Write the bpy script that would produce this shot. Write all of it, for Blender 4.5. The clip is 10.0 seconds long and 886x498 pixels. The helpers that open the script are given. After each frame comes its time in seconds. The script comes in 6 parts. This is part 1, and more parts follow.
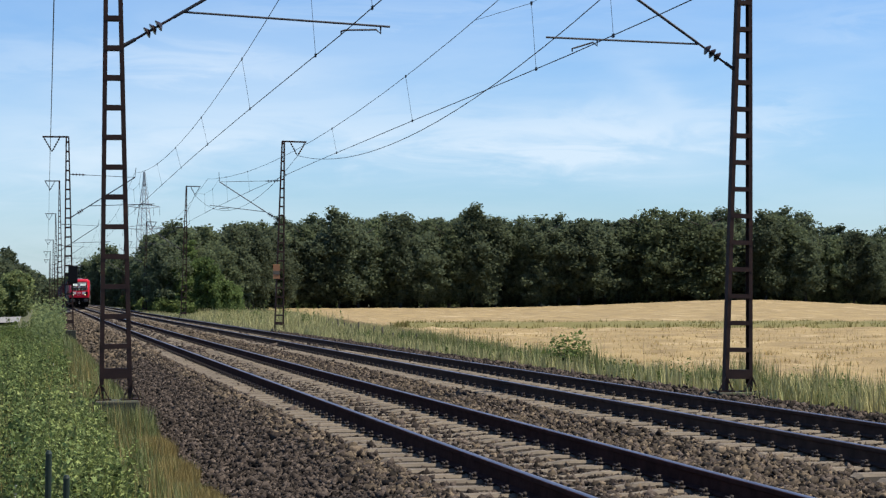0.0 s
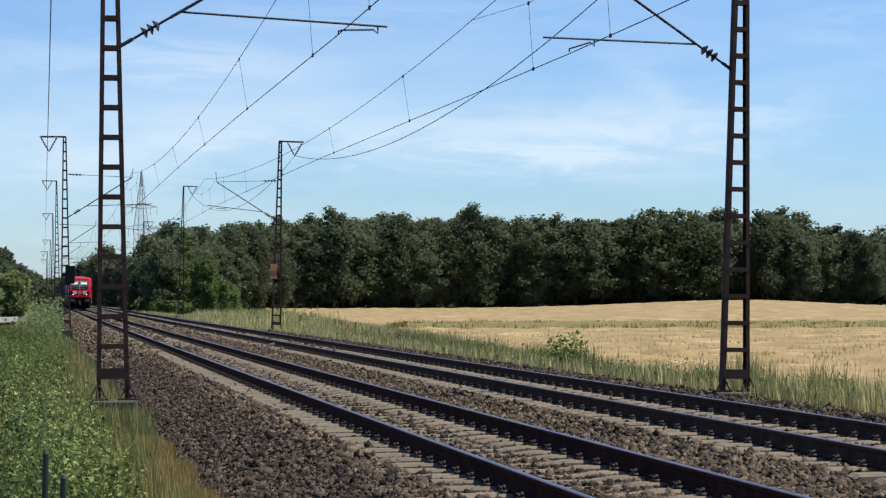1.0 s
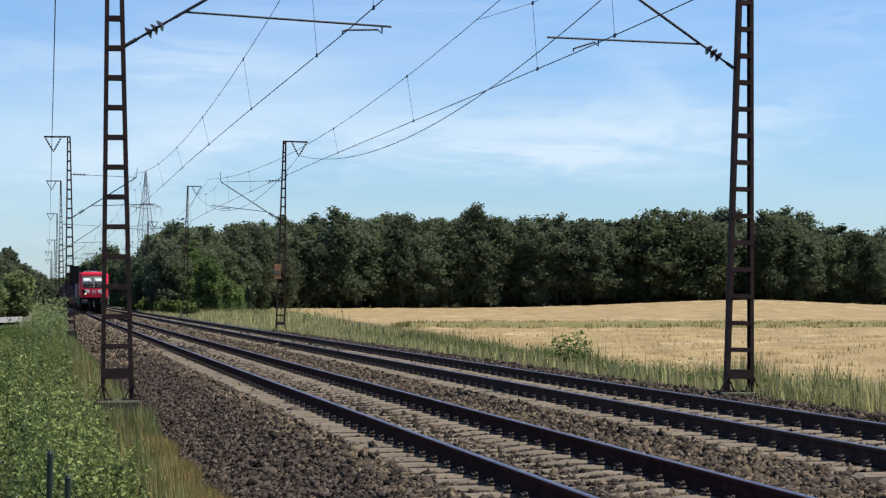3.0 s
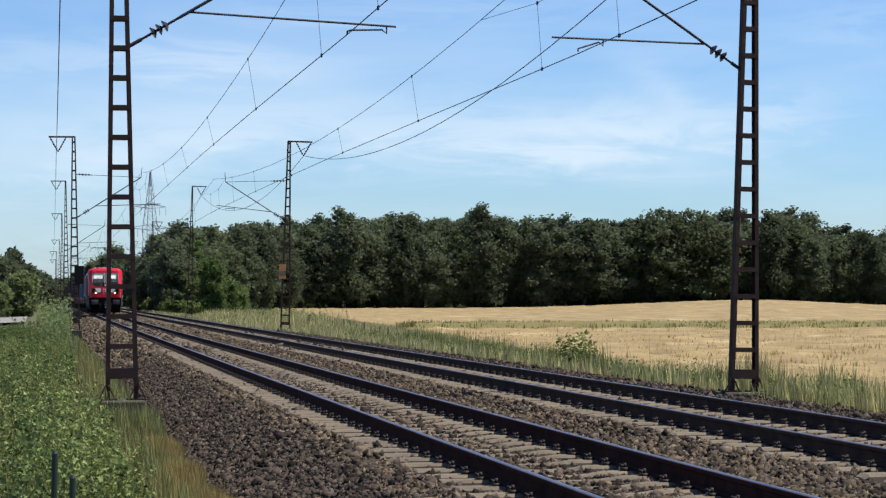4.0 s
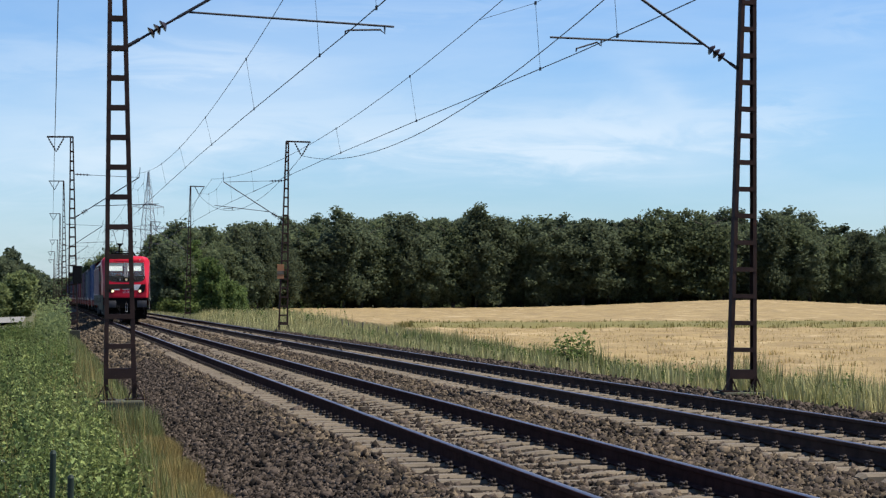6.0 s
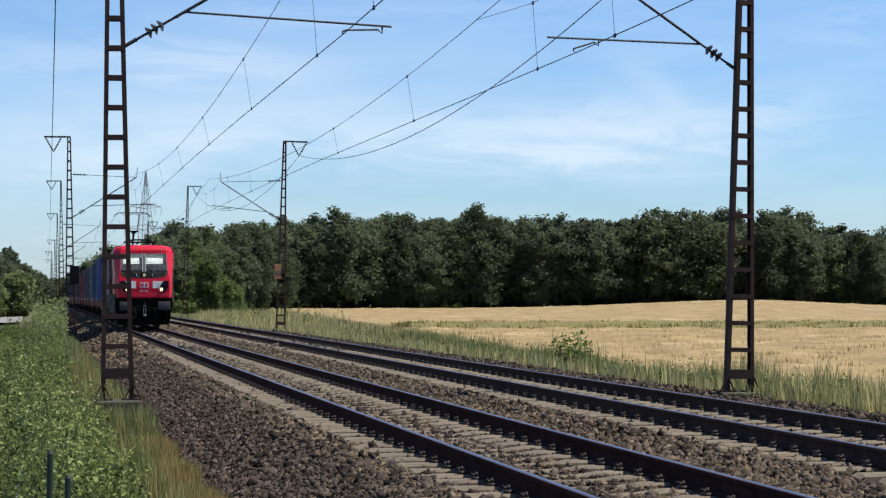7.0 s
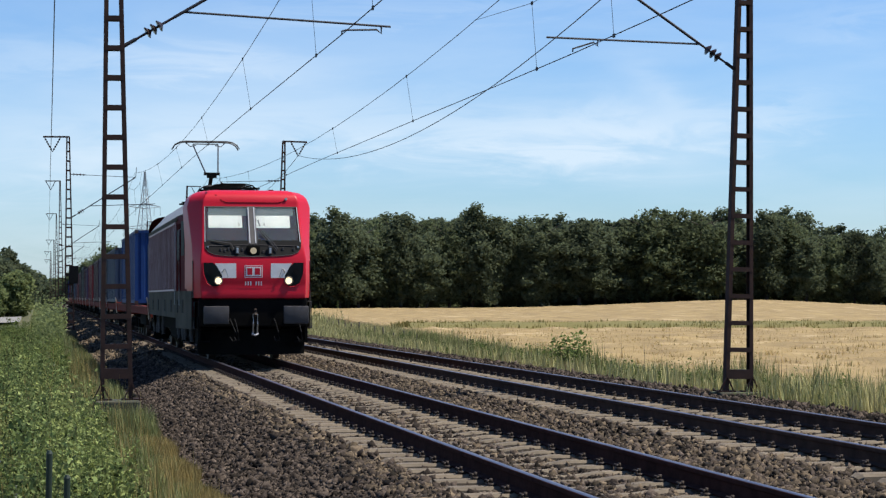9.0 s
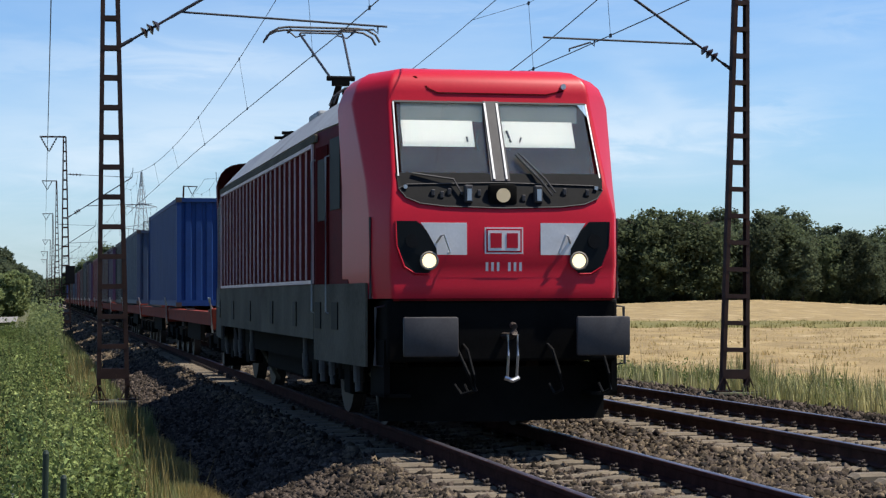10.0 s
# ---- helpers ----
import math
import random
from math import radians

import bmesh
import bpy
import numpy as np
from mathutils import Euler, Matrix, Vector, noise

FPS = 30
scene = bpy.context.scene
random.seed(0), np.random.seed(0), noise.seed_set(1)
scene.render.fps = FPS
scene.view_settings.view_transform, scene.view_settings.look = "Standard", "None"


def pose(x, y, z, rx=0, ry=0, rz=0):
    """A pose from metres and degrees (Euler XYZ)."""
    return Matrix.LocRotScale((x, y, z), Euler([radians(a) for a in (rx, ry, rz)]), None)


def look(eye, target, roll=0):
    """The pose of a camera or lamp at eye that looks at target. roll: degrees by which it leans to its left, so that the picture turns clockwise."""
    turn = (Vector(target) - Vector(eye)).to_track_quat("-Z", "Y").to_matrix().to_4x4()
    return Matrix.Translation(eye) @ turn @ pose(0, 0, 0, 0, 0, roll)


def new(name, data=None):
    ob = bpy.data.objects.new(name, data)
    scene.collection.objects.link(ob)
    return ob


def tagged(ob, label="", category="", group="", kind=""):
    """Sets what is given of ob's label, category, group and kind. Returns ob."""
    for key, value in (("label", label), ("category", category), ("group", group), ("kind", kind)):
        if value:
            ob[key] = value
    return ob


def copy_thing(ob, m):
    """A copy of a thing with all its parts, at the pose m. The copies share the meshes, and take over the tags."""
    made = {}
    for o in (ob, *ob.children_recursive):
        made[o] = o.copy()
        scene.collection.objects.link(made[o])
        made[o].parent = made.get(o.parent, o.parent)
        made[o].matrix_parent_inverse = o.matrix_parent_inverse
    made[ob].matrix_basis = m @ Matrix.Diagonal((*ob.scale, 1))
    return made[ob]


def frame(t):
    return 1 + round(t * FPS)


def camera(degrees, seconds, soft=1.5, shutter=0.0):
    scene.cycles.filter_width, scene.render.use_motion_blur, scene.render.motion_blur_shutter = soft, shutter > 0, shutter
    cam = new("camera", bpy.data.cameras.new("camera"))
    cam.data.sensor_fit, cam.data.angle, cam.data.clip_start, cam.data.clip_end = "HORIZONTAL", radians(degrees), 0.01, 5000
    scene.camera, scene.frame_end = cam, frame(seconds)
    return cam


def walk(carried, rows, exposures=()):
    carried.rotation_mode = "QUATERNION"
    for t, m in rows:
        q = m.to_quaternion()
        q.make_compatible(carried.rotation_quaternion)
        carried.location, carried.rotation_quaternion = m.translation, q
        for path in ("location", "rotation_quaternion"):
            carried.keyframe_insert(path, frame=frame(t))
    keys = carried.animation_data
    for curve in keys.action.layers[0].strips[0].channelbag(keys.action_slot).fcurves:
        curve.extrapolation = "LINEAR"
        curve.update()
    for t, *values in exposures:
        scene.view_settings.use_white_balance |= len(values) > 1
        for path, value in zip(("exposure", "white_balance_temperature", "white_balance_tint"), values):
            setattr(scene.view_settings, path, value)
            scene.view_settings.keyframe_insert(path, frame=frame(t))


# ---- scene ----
DX = ((0, 0), (0.5, 1.0), (1, -5.0), (1.5, -4.1), (2, -0.4), (2.5, -0.5), (4, 10.5), (4.5, 7.3), (5, 6.7),
      (5.5, 8.9), (7, 2.6), (7.5, 2.8), (8, -1.9), (8.5, -0.2), (9, 1.1), (9.5, -3.6), (10, -4.9))
LENS = 2 * math.degrees(math.atan(784 / 3434.6))
EYE = (-4.656, 0.0, 1.441)
YAW, PITCH, ROLL = 11.809, 1.398, -0.165
cam = camera(LENS, 10.0, soft=1.3)


def view(shift):
    a = radians(YAW) - shift / 3434.6
    return look(EYE, (EYE[0] + math.sin(a) * 100, math.cos(a) * 100, EYE[2] + 100 * math.tan(radians(PITCH))), ROLL)


walk(cam, [(t, view(d)) for t, d in DX])

# ---- world and sun ----
SUN = Vector((2.5, -0.45, 4.8)).normalized()
world = bpy.data.worlds.new("world")
scene.world = world
world.use_nodes = True
wt = world.node_tree
wt.nodes.clear()


def wn(kind, **kw):
    n = wt.nodes.new(kind)
    for k, v in kw.items():
        n.inputs[k].default_value = v
    return n


sky = wn("ShaderNodeTexSky")
sky.sky_type, sky.sun_disc = "NISHITA", False
sky.sun_elevation = math.asin(SUN.z)
sky.sun_rotation = math.atan2(SUN.x, SUN.y)
sky.altitude, sky.air_density, sky.dust_density, sky.ozone_density = 100, 1.0, 0.6, 2.5
coord = wn("ShaderNodeTexCoord")


def calc(op, a, b=None, c=None):
    n = wt.nodes.new("ShaderNodeMath")
    n.operation = op
    for i, v in enumerate((a, b, c)):
        if isinstance(v, (int, float)):
            n.inputs[i].default_value = v
        elif v is not None:
            wt.links.new(v, n.inputs[i])
    return n.outputs[0]


def sky_noise(stretch, scale, detail, rough, distort):
    m = wn("ShaderNodeMapping")
    m.inputs["Scale"].default_value = stretch
    m.inputs["Rotation"].default_value = (0.05, 0.06, 0.0)
    n = wn("ShaderNodeTexNoise", Scale=scale, Detail=detail, Roughness=rough, Distortion=distort)
    wt.links.new(coord.outputs["Generated"], m.inputs["Vector"])
    wt.links.new(m.outputs[0], n.inputs["Vector"])
    return n.outputs[0]


def span(value, lo, hi, to_lo, to_hi):
    n = wn("ShaderNodeMapRange")
    for k, v in (("From Min", lo), ("From Max", hi), ("To Min", to_lo), ("To Max", to_hi)):
        n.inputs[k].default_value = v
    wt.links.new(value, n.inputs[0])
    return n.outputs[0]


height = wn("ShaderNodeSeparateXYZ")
wt.links.new(coord.outputs["Generated"], height.inputs[0])
azimuth = calc("ARCTAN2", height.outputs[0], height.outputs[1])
# Fine cirrus over the whole sky, thinning towards the zenith.
veil = calc("MULTIPLY", span(sky_noise((5.0, 5.0, 22.0), 1.1, 7.0, 0.52, 0.5), 0.36, 0.78, 0.0, 0.42), span(height.outputs[2], 0.12, 0.55, 1.0, 0.05))
# Long soft banks of cirrus: azimuth, height, half length, half thickness, slope, density.
wisp = sky_noise((9.0, 9.0, 46.0), 1.7, 8.0, 0.62, 0.9)
drift = calc("MULTIPLY_ADD", wisp, 0.046, -0.023)
for az, el, long_, thick, slope, dense in ((0.130, 0.087, 0.165, 0.0185, -0.03, 0.92), (0.285, 0.083, 0.085, 0.0115, 0.03, 0.66), (0.085, 0.119, 0.055, 0.0085, -0.04, 0.58),
                                           (0.375, 0.091, 0.034, 0.0065, 0.06, 0.50), (0.318, 0.105, 0.020, 0.0100, -0.6, 0.34), (0.000, 0.066, 0.100, 0.0160, 0.02, 0.62), (-0.010, 0.030, 0.110, 0.0240, 0.0, 0.45),
                                           (-0.015, 0.118, 0.060, 0.0120, 0.05, 0.45), (0.200, 0.149, 0.110, 0.0060, 0.02, 0.26), (0.430, 0.138, 0.060, 0.0080, 0.04, 0.30),
                                           (-0.420, 0.130, 0.220, 0.0260, 0.05, 0.70), (0.850, 0.110, 0.260, 0.0220, -0.03, 0.75), (1.700, 0.200, 0.300, 0.0400, 0.04, 0.60), (-1.600, 0.160, 0.330, 0.0300, 0.02, 0.60)):
    off = calc("SUBTRACT", azimuth, az)
    u = calc("DIVIDE", off, long_)
    up = calc("ADD", calc("MULTIPLY_ADD", off, -slope, calc("SUBTRACT", height.outputs[2], el)), drift)
    v = calc("DIVIDE", up, thick)
    g = calc("EXPONENT", calc("MULTIPLY", calc("ADD", calc("MULTIPLY", u, u), calc("MULTIPLY", v, v)), -1.0))
    veil = calc("MULTIPLY_ADD", calc("MULTIPLY", g, dense), span(wisp, 0.25, 0.72, 0.35, 1.0), veil)
veil = calc("MINIMUM", calc("MULTIPLY", veil, 0.74), 0.72)
tint = wn("ShaderNodeMix")
tint.data_type, tint.blend_type = "RGBA", "MULTIPLY"
tint.inputs[0].default_value = 1.0
tint.inputs[7].default_value = (0.69, 0.905, 1.175, 1)
cloud = wn("ShaderNodeMix")
cloud.data_type = "RGBA"
cloud.inputs[7].default_value = (6.1, 7.0, 7.9, 1)
back = wn("ShaderNodeBackground", Strength=0.085)
outw = wn("ShaderNodeOutputWorld")
for a, b in ((sky.outputs[0], tint.inputs[6]), (tint.outputs[2], cloud.inputs[6]), (veil, cloud.inputs[0]), (cloud.outputs[2], back.inputs[0]), (back.outputs[0], outw.inputs[0])):
    wt.links.new(a, b)
sun = new("sun", bpy.data.lights.new("sun", "SUN"))
sun.data.energy, sun.data.angle, sun.data.color = 5.0, radians(0.53), (1.0, 0.93, 0.81)
sun.matrix_basis = look(SUN * 50, (0, 0, 0))
scene.view_settings.exposure = 0.63

# ---- materials ----


def mat(name, c1, c2=None, rough=0.7, metal=0.0, scale=8.0, fine=60.0, bump=0.15, vary=0.0, island=0.0, spec=0.5,
        wear=None, wear_at=0.62, dist=0.01, coat=0.0, stretch3=(1, 1, 1), trans=0.0):
    """A surface of two colours mottled at two scales, with relief, optional wear and variation from piece to piece."""
    m = bpy.data.materials.new(name)
    m.use_nodes = True
    t = m.node_tree
    b = t.nodes["Principled BSDF"]
    N, K = t.nodes.new, t.links.new
    c2 = c2 or tuple(x * 0.75 for x in c1)
    tc = N("ShaderNodeTexCoord")
    mp = N("ShaderNodeMapping")
    mp.inputs["Scale"].default_value = stretch3
    K(tc.outputs["Object"], mp.inputs[0])
    n1, n2 = N("ShaderNodeTexNoise"), N("ShaderNodeTexNoise")
    n1.inputs["Scale"].default_value, n1.inputs["Detail"].default_value = scale, 5
    n2.inputs["Scale"].default_value, n2.inputs["Detail"].default_value = fine, 3
    K(mp.outputs[0], n1.inputs["Vector"])
    K(mp.outputs[0], n2.inputs["Vector"])
    mixf = N("ShaderNodeMath")
    mixf.operation = "MULTIPLY_ADD"
    K(n1.outputs[0], mixf.inputs[0])
    mixf.inputs[1].default_value = 0.65
    half = N("ShaderNodeMath")
    half.operation = "MULTIPLY"
    K(n2.outputs[0], half.inputs[0])
    half.inputs[1].default_value = 0.35
    K(half.outputs[0], mixf.inputs[2])
    rng = N("ShaderNodeMapRange")
    rng.inputs["From Min"].default_value, rng.inputs["From Max"].default_value = 0.34, 0.66
    K(mixf.outputs[0], rng.inputs[0])
    mx = N("ShaderNodeMix")
    mx.data_type = "RGBA"
    K(rng.outputs[0], mx.inputs[0])
    mx.inputs[6].default_value, mx.inputs[7].default_value = (*c1, 1), (*c2, 1)
    col = mx.outputs[2]
    if wear:
        wn_ = N("ShaderNodeTexNoise")
        wn_.inputs["Scale"].default_value, wn_.inputs["Detail"].default_value = scale * 0.6, 8
        wn_.inputs["Roughness"].default_value = 0.65
        K(mp.outputs[0], wn_.inputs["Vector"])
        wr = N("ShaderNodeMapRange")
        wr.inputs["From Min"].default_value, wr.inputs["From Max"].default_value = wear_at, wear_at + 0.1
        K(wn_.outputs[0], wr.inputs[0])
        wm = N("ShaderNodeMix")
        wm.data_type = "RGBA"
        K(wr.outputs[0], wm.inputs[0])
        K(col, wm.inputs[6])
        wm.inputs[7].default_value = (*wear, 1)
        col = wm.outputs[2]
    for amount, node, sock in ((vary, "ShaderNodeObjectInfo", "Random"), (island, "ShaderNodeNewGeometry", "Random Per Island")):
        if amount:
            src = N(node)
            r = N("ShaderNodeMapRange")
            r.inputs["To Min"].default_value, r.inputs["To Max"].default_value = 1 - amount, 1 + amount
            K(src.outputs[sock], r.inputs[0])
            hv = N("ShaderNodeHueSaturation")
            K(r.outputs[0], hv.inputs["Value"])
            K(col, hv.inputs["Color"])
            col = hv.outputs[0]
    K(col, b.inputs["Base Color"])
    b.inputs["Roughness"].default_value = rough
    b.inputs["Metallic"].default_value = metal
    b.inputs["Specular IOR Level"].default_value = spec
    b.inputs["Coat Weight"].default_value = coat
    if bump:
        bp = N("ShaderNodeBump")
        bp.inputs["Strength"].default_value, bp.inputs["Distance"].default_value = bump, dist
        K(mixf.outputs[0], bp.inputs["Height"])
        K(bp.outputs[0], b.inputs["Normal"])
    if trans:
        tr = N("ShaderNodeBsdfTranslucent")
        K(col, tr.inputs[0])
        ms = N("ShaderNodeMixShader")
        ms.inputs[0].default_value = trans
        K(b.outputs[0], ms.inputs[1])
        K(tr.outputs[0], ms.inputs[2])
        K(ms.outputs[0], t.nodes["Material Output"].inputs[0])
    return m


def glow(name, c, power):
    m = bpy.data.materials.new(name)
    m.use_nodes = True
    b = m.node_tree.nodes["Principled BSDF"]
    b.inputs["Base Color"].default_value = (*c, 1)
    b.inputs["Emission Color"].default_value = (*c, 1)
    b.inputs["Emission Strength"].default_value = power
    return m


M_SOIL = mat("soil_and_grass", (0.037, 0.0481, 0.0148), (0.0814, 0.074, 0.0296), 0.95, scale=0.25, fine=6, bump=0.5, dist=0.05)
M_WHEAT = mat("ripe_wheat", (0.290, 0.208, 0.084), (0.138, 0.092, 0.033), 0.9, scale=0.45, fine=8, bump=1.2, dist=0.12, wear=(0.36, 0.275, 0.145), wear_at=0.56)
M_STRIP = mat("green_field_strip", (0.150, 0.140, 0.042), (0.215, 0.180, 0.058), 0.95, scale=0.5, fine=5, bump=0.5, dist=0.05, trans=0.3)
# Bed colour is near black: it paints the shade in gaps between stones.
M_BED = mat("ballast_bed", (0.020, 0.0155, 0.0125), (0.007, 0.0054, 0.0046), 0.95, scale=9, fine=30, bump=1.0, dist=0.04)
# The pale wear flecks put the sparkle of sunlit facets into the stone colour.
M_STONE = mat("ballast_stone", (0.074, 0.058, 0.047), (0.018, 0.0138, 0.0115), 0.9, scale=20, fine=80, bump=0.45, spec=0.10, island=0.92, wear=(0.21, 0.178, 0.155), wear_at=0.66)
M_STONE2 = mat("dusty_stone", (0.105, 0.080, 0.053), (0.037, 0.027, 0.019), 0.9, scale=20, fine=80, bump=0.4, spec=0.2, island=0.88, wear=(0.20, 0.165, 0.13), wear_at=0.68)
M_SLEEPER = mat("old_concrete_sleeper", (0.150, 0.120, 0.084), (0.082, 0.064, 0.045), 0.92, scale=5, fine=60, bump=0.3, vary=0.14, wear=(0.074, 0.0577, 0.0429), wear_at=0.58)
M_RAIL = mat("rusty_rail_side", (0.058, 0.026, 0.022), (0.024, 0.011, 0.010), 0.9, spec=0.03, scale=6, fine=60, bump=0.2)
M_RAIL2 = mat("dusty_rail_side", (0.076, 0.045, 0.035), (0.033, 0.021, 0.017), 0.9, spec=0.05, scale=6, fine=60, bump=0.2)
M_RAILTOP = mat("polished_rail_head", (0.22, 0.21, 0.25), (0.15, 0.14, 0.17), 0.42, 1.0, scale=2, fine=90, bump=0.02)
M_CLIP = mat("rusty_fastening", (0.0518, 0.037, 0.0296), (0.0222, 0.0163, 0.0148), 0.75, 0.3, scale=20, fine=90)
M_MAST = mat("rusty_brown_mast_paint", (0.052, 0.027, 0.021), (0.028, 0.0155, 0.0135), 0.75, 0.0, spec=0.2, scale=5, fine=50, bump=0.15, wear=(0.0703, 0.0311, 0.0185), wear_at=0.60)
M_FOUND = mat("mossy_concrete", (0.0518, 0.05075, 0.03626), (0.03108, 0.03213, 0.01967), 0.92, scale=4, fine=40, bump=0.3, wear=(0.0814, 0.1036, 0.037), wear_at=0.55)
M_TUBE = mat("dark_steel_tube", (0.0444, 0.0444, 0.0518), (0.0259, 0.0259, 0.0296), 0.55, 0.6, scale=6, fine=50, bump=0.05)
M_PORC = mat("brown_porcelain", (0.0333, 0.0207, 0.0178), (0.0222, 0.0148, 0.0133), 0.25, scale=5, fine=50, bump=0.02)
M_WIRE = mat("weathered_copper_wire", (0.0333, 0.037, 0.0444), (0.0222, 0.0244, 0.0296), 0.6, 0.5, scale=5, fine=50, bump=0.0)
M_CABIN = mat("dark_grey_cab_lining", (0.11, 0.125, 0.13), (0.075, 0.085, 0.09), 0.7, scale=3, fine=20, bump=0.05)
M_GALV = mat("galvanised_steel", (0.34, 0.36, 0.38), (0.25, 0.27, 0.29), 0.6, 0.5, scale=1, fine=8, bump=0.05)
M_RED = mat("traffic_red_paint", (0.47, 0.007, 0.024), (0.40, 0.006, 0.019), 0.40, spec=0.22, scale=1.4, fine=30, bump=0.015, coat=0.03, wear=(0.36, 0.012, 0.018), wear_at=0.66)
# Two reds for the dusty sides, darkened so the colour carries their shade.
M_BODY = mat("shaded_side_red", (0.125, 0.010, 0.013), (0.072, 0.0075, 0.010), 0.7, spec=0.06, scale=1.4, fine=25, bump=0.03, wear=(0.0666, 0.0148, 0.0148), wear_at=0.6)
M_SIDERED = mat("deep_shaded_red", (0.085, 0.0062, 0.0070), (0.038, 0.0040, 0.0044), 0.9, spec=0.02, scale=1.6, fine=20, bump=0.08, wear=(0.0592, 0.0148, 0.0148), wear_at=0.6)
# Pale pink stands in for the sky's reflection on the red ribs.
M_RIB = mat("reflection_pale_rib", (0.62, 0.46, 0.45), (0.42, 0.27, 0.27), 0.5, scale=3, fine=30, bump=0.05)
# Dusty light grey, taken darker to put the side's shade into the colour.
M_SIDEGREY = mat("dusty_shade_grey", (0.122, 0.110, 0.088), (0.070, 0.063, 0.050), 0.9, spec=0.06, scale=1.5, fine=20, bump=0.05, wear=(0.074, 0.0592, 0.0518), wear_at=0.62)
M_GREY = mat("light_grey_paint", (0.333, 0.3478, 0.3478), (0.2442, 0.2516, 0.2516), 0.5, scale=2, fine=25, bump=0.04, wear=(0.148, 0.1406, 0.1332), wear_at=0.62)
M_ROOF = mat("dirty_grey_roof", (0.296, 0.3108, 0.3256), (0.1924, 0.1998, 0.2146), 0.6, scale=1.5, fine=20, bump=0.06, wear=(0.1036, 0.0962, 0.0962), wear_at=0.62)
M_BLACK = mat("black_underframe", (0.008, 0.0075, 0.007), (0.004, 0.004, 0.004), 0.9, spec=0.05, scale=4, fine=40, bump=0.15)
M_BUFFER = mat("grey_buffer_steel", (0.05032, 0.0478, 0.05032), (0.03271, 0.03019, 0.03271), 0.6, 0.3, scale=5, fine=40, bump=0.06)
M_GLASS = mat("cab_glass", (0.010, 0.012, 0.013), (0.008, 0.010, 0.011), 0.55, scale=2, fine=20, bump=0.0, spec=0.08)
M_RUBBER = mat("black_rubber", (0.010, 0.010, 0.011), (0.006, 0.006, 0.006), 0.6, spec=0.1, scale=8, fine=60, bump=0.05)
M_BLIND = mat("white_sun_blind", (0.85, 0.855, 0.85), (0.82, 0.825, 0.82), 0.75, scale=3, fine=40, bump=0.03)
M_WHITE = mat("white_marking", (0.74, 0.72, 0.70), (0.62, 0.60, 0.58), 0.5, scale=4, fine=40, bump=0.02)
M_ALU = mat("bare_aluminium", (0.55, 0.55, 0.55), (0.42, 0.42, 0.43), 0.35, 0.8, scale=5, fine=60, bump=0.03)
M_LAMP = glow("lit_headlamp", (1.0, 0.79, 0.44), 1.0)
M_LAMP2 = glow("dim_headlamp", (0.50, 0.40, 0.25), 0.22)
M_LENS = mat("warm_lamp_glass", (0.30, 0.26, 0.20), (0.20, 0.17, 0.13), 0.2, scale=9, fine=40, bump=0.1)
M_VISOR = mat("grey_sun_visor", (0.30, 0.33, 0.31), (0.24, 0.27, 0.26), 0.7, scale=3, fine=20, bump=0.03)
M_WAGON = mat("rust_red_wagon_paint", (0.21, 0.030, 0.016), (0.11, 0.017, 0.011), 0.8, spec=0.15, scale=3, fine=30, bump=0.1, wear=(0.0666, 0.0296, 0.0222), wear_at=0.58)
M_STEEL = mat("worn_wheel_steel", (0.070, 0.053, 0.045), (0.040, 0.031, 0.027), 0.65, 0.5, scale=5, fine=50, bump=0.1)
BOXES = {n: mat(n + "_container_paint", c, tuple(x * 0.72 for x in c), 0.6, spec=0.18, scale=1.2, fine=14, bump=0.04, wear=w, wear_at=0.68)
         for n, c, w in (("blue", (0.0118, 0.0459, 0.1628), (0.0296, 0.037, 0.0666)), ("grey_blue", (0.037, 0.0592, 0.1036), (0.037, 0.0407, 0.0518)), ("pale_grey", (0.11, 0.115, 0.12), (0.1184, 0.111, 0.1036)),
                         ("maroon", (0.05, 0.016, 0.021), (0.0444, 0.0222, 0.0222)), ("red", (0.13, 0.012, 0.018), (0.0888, 0.0296, 0.0222)),
                         ("purple", (0.0518, 0.0296, 0.0666), (0.0518, 0.037, 0.0592)), ("charcoal", (0.0296, 0.0311, 0.0355), (0.0592, 0.0444, 0.037)))}
# Forest leaves: greyed, bluish colours with the haze of distance mixed in.
M_LEAF = mat("hazed_tree_leaves", (0.122, 0.148, 0.078), (0.093, 0.116, 0.062), 0.8, spec=0.1, scale=0.35, fine=3, bump=0, island=0.2, vary=0.25, trans=0.58)
M_LEAF2 = mat("hazed_dark_oak_leaves", (0.107, 0.130, 0.076), (0.082, 0.101, 0.060), 0.8, spec=0.1, scale=0.35, fine=3, bump=0, island=0.2, vary=0.25, trans=0.58)
M_LEAF3 = mat("bush_leaves", (0.1406, 0.1776, 0.0555), (0.0888, 0.1258, 0.037), 0.75, spec=0.15, scale=1.2, fine=6, bump=0, island=0.4, vary=0.15, trans=0.45)
M_LEAF4 = mat("weed_leaves", (0.158, 0.200, 0.070), (0.064, 0.090, 0.031), 0.7, spec=0.12, scale=1.5, fine=15, bump=0, island=0.78, trans=0.3)
M_LEAF5 = mat("pale_stem_leaves", (0.25, 0.28, 0.10), (0.14, 0.18, 0.05), 0.7, spec=0.12, scale=2, fine=15, bump=0, island=0.5, trans=0.3)
M_LEAF6 = mat("young_tree_leaves", (0.120, 0.165, 0.056), (0.078, 0.114, 0.039), 0.8, spec=0.1, scale=0.5, fine=4, bump=0, island=0.3, vary=0.12, trans=0.5)
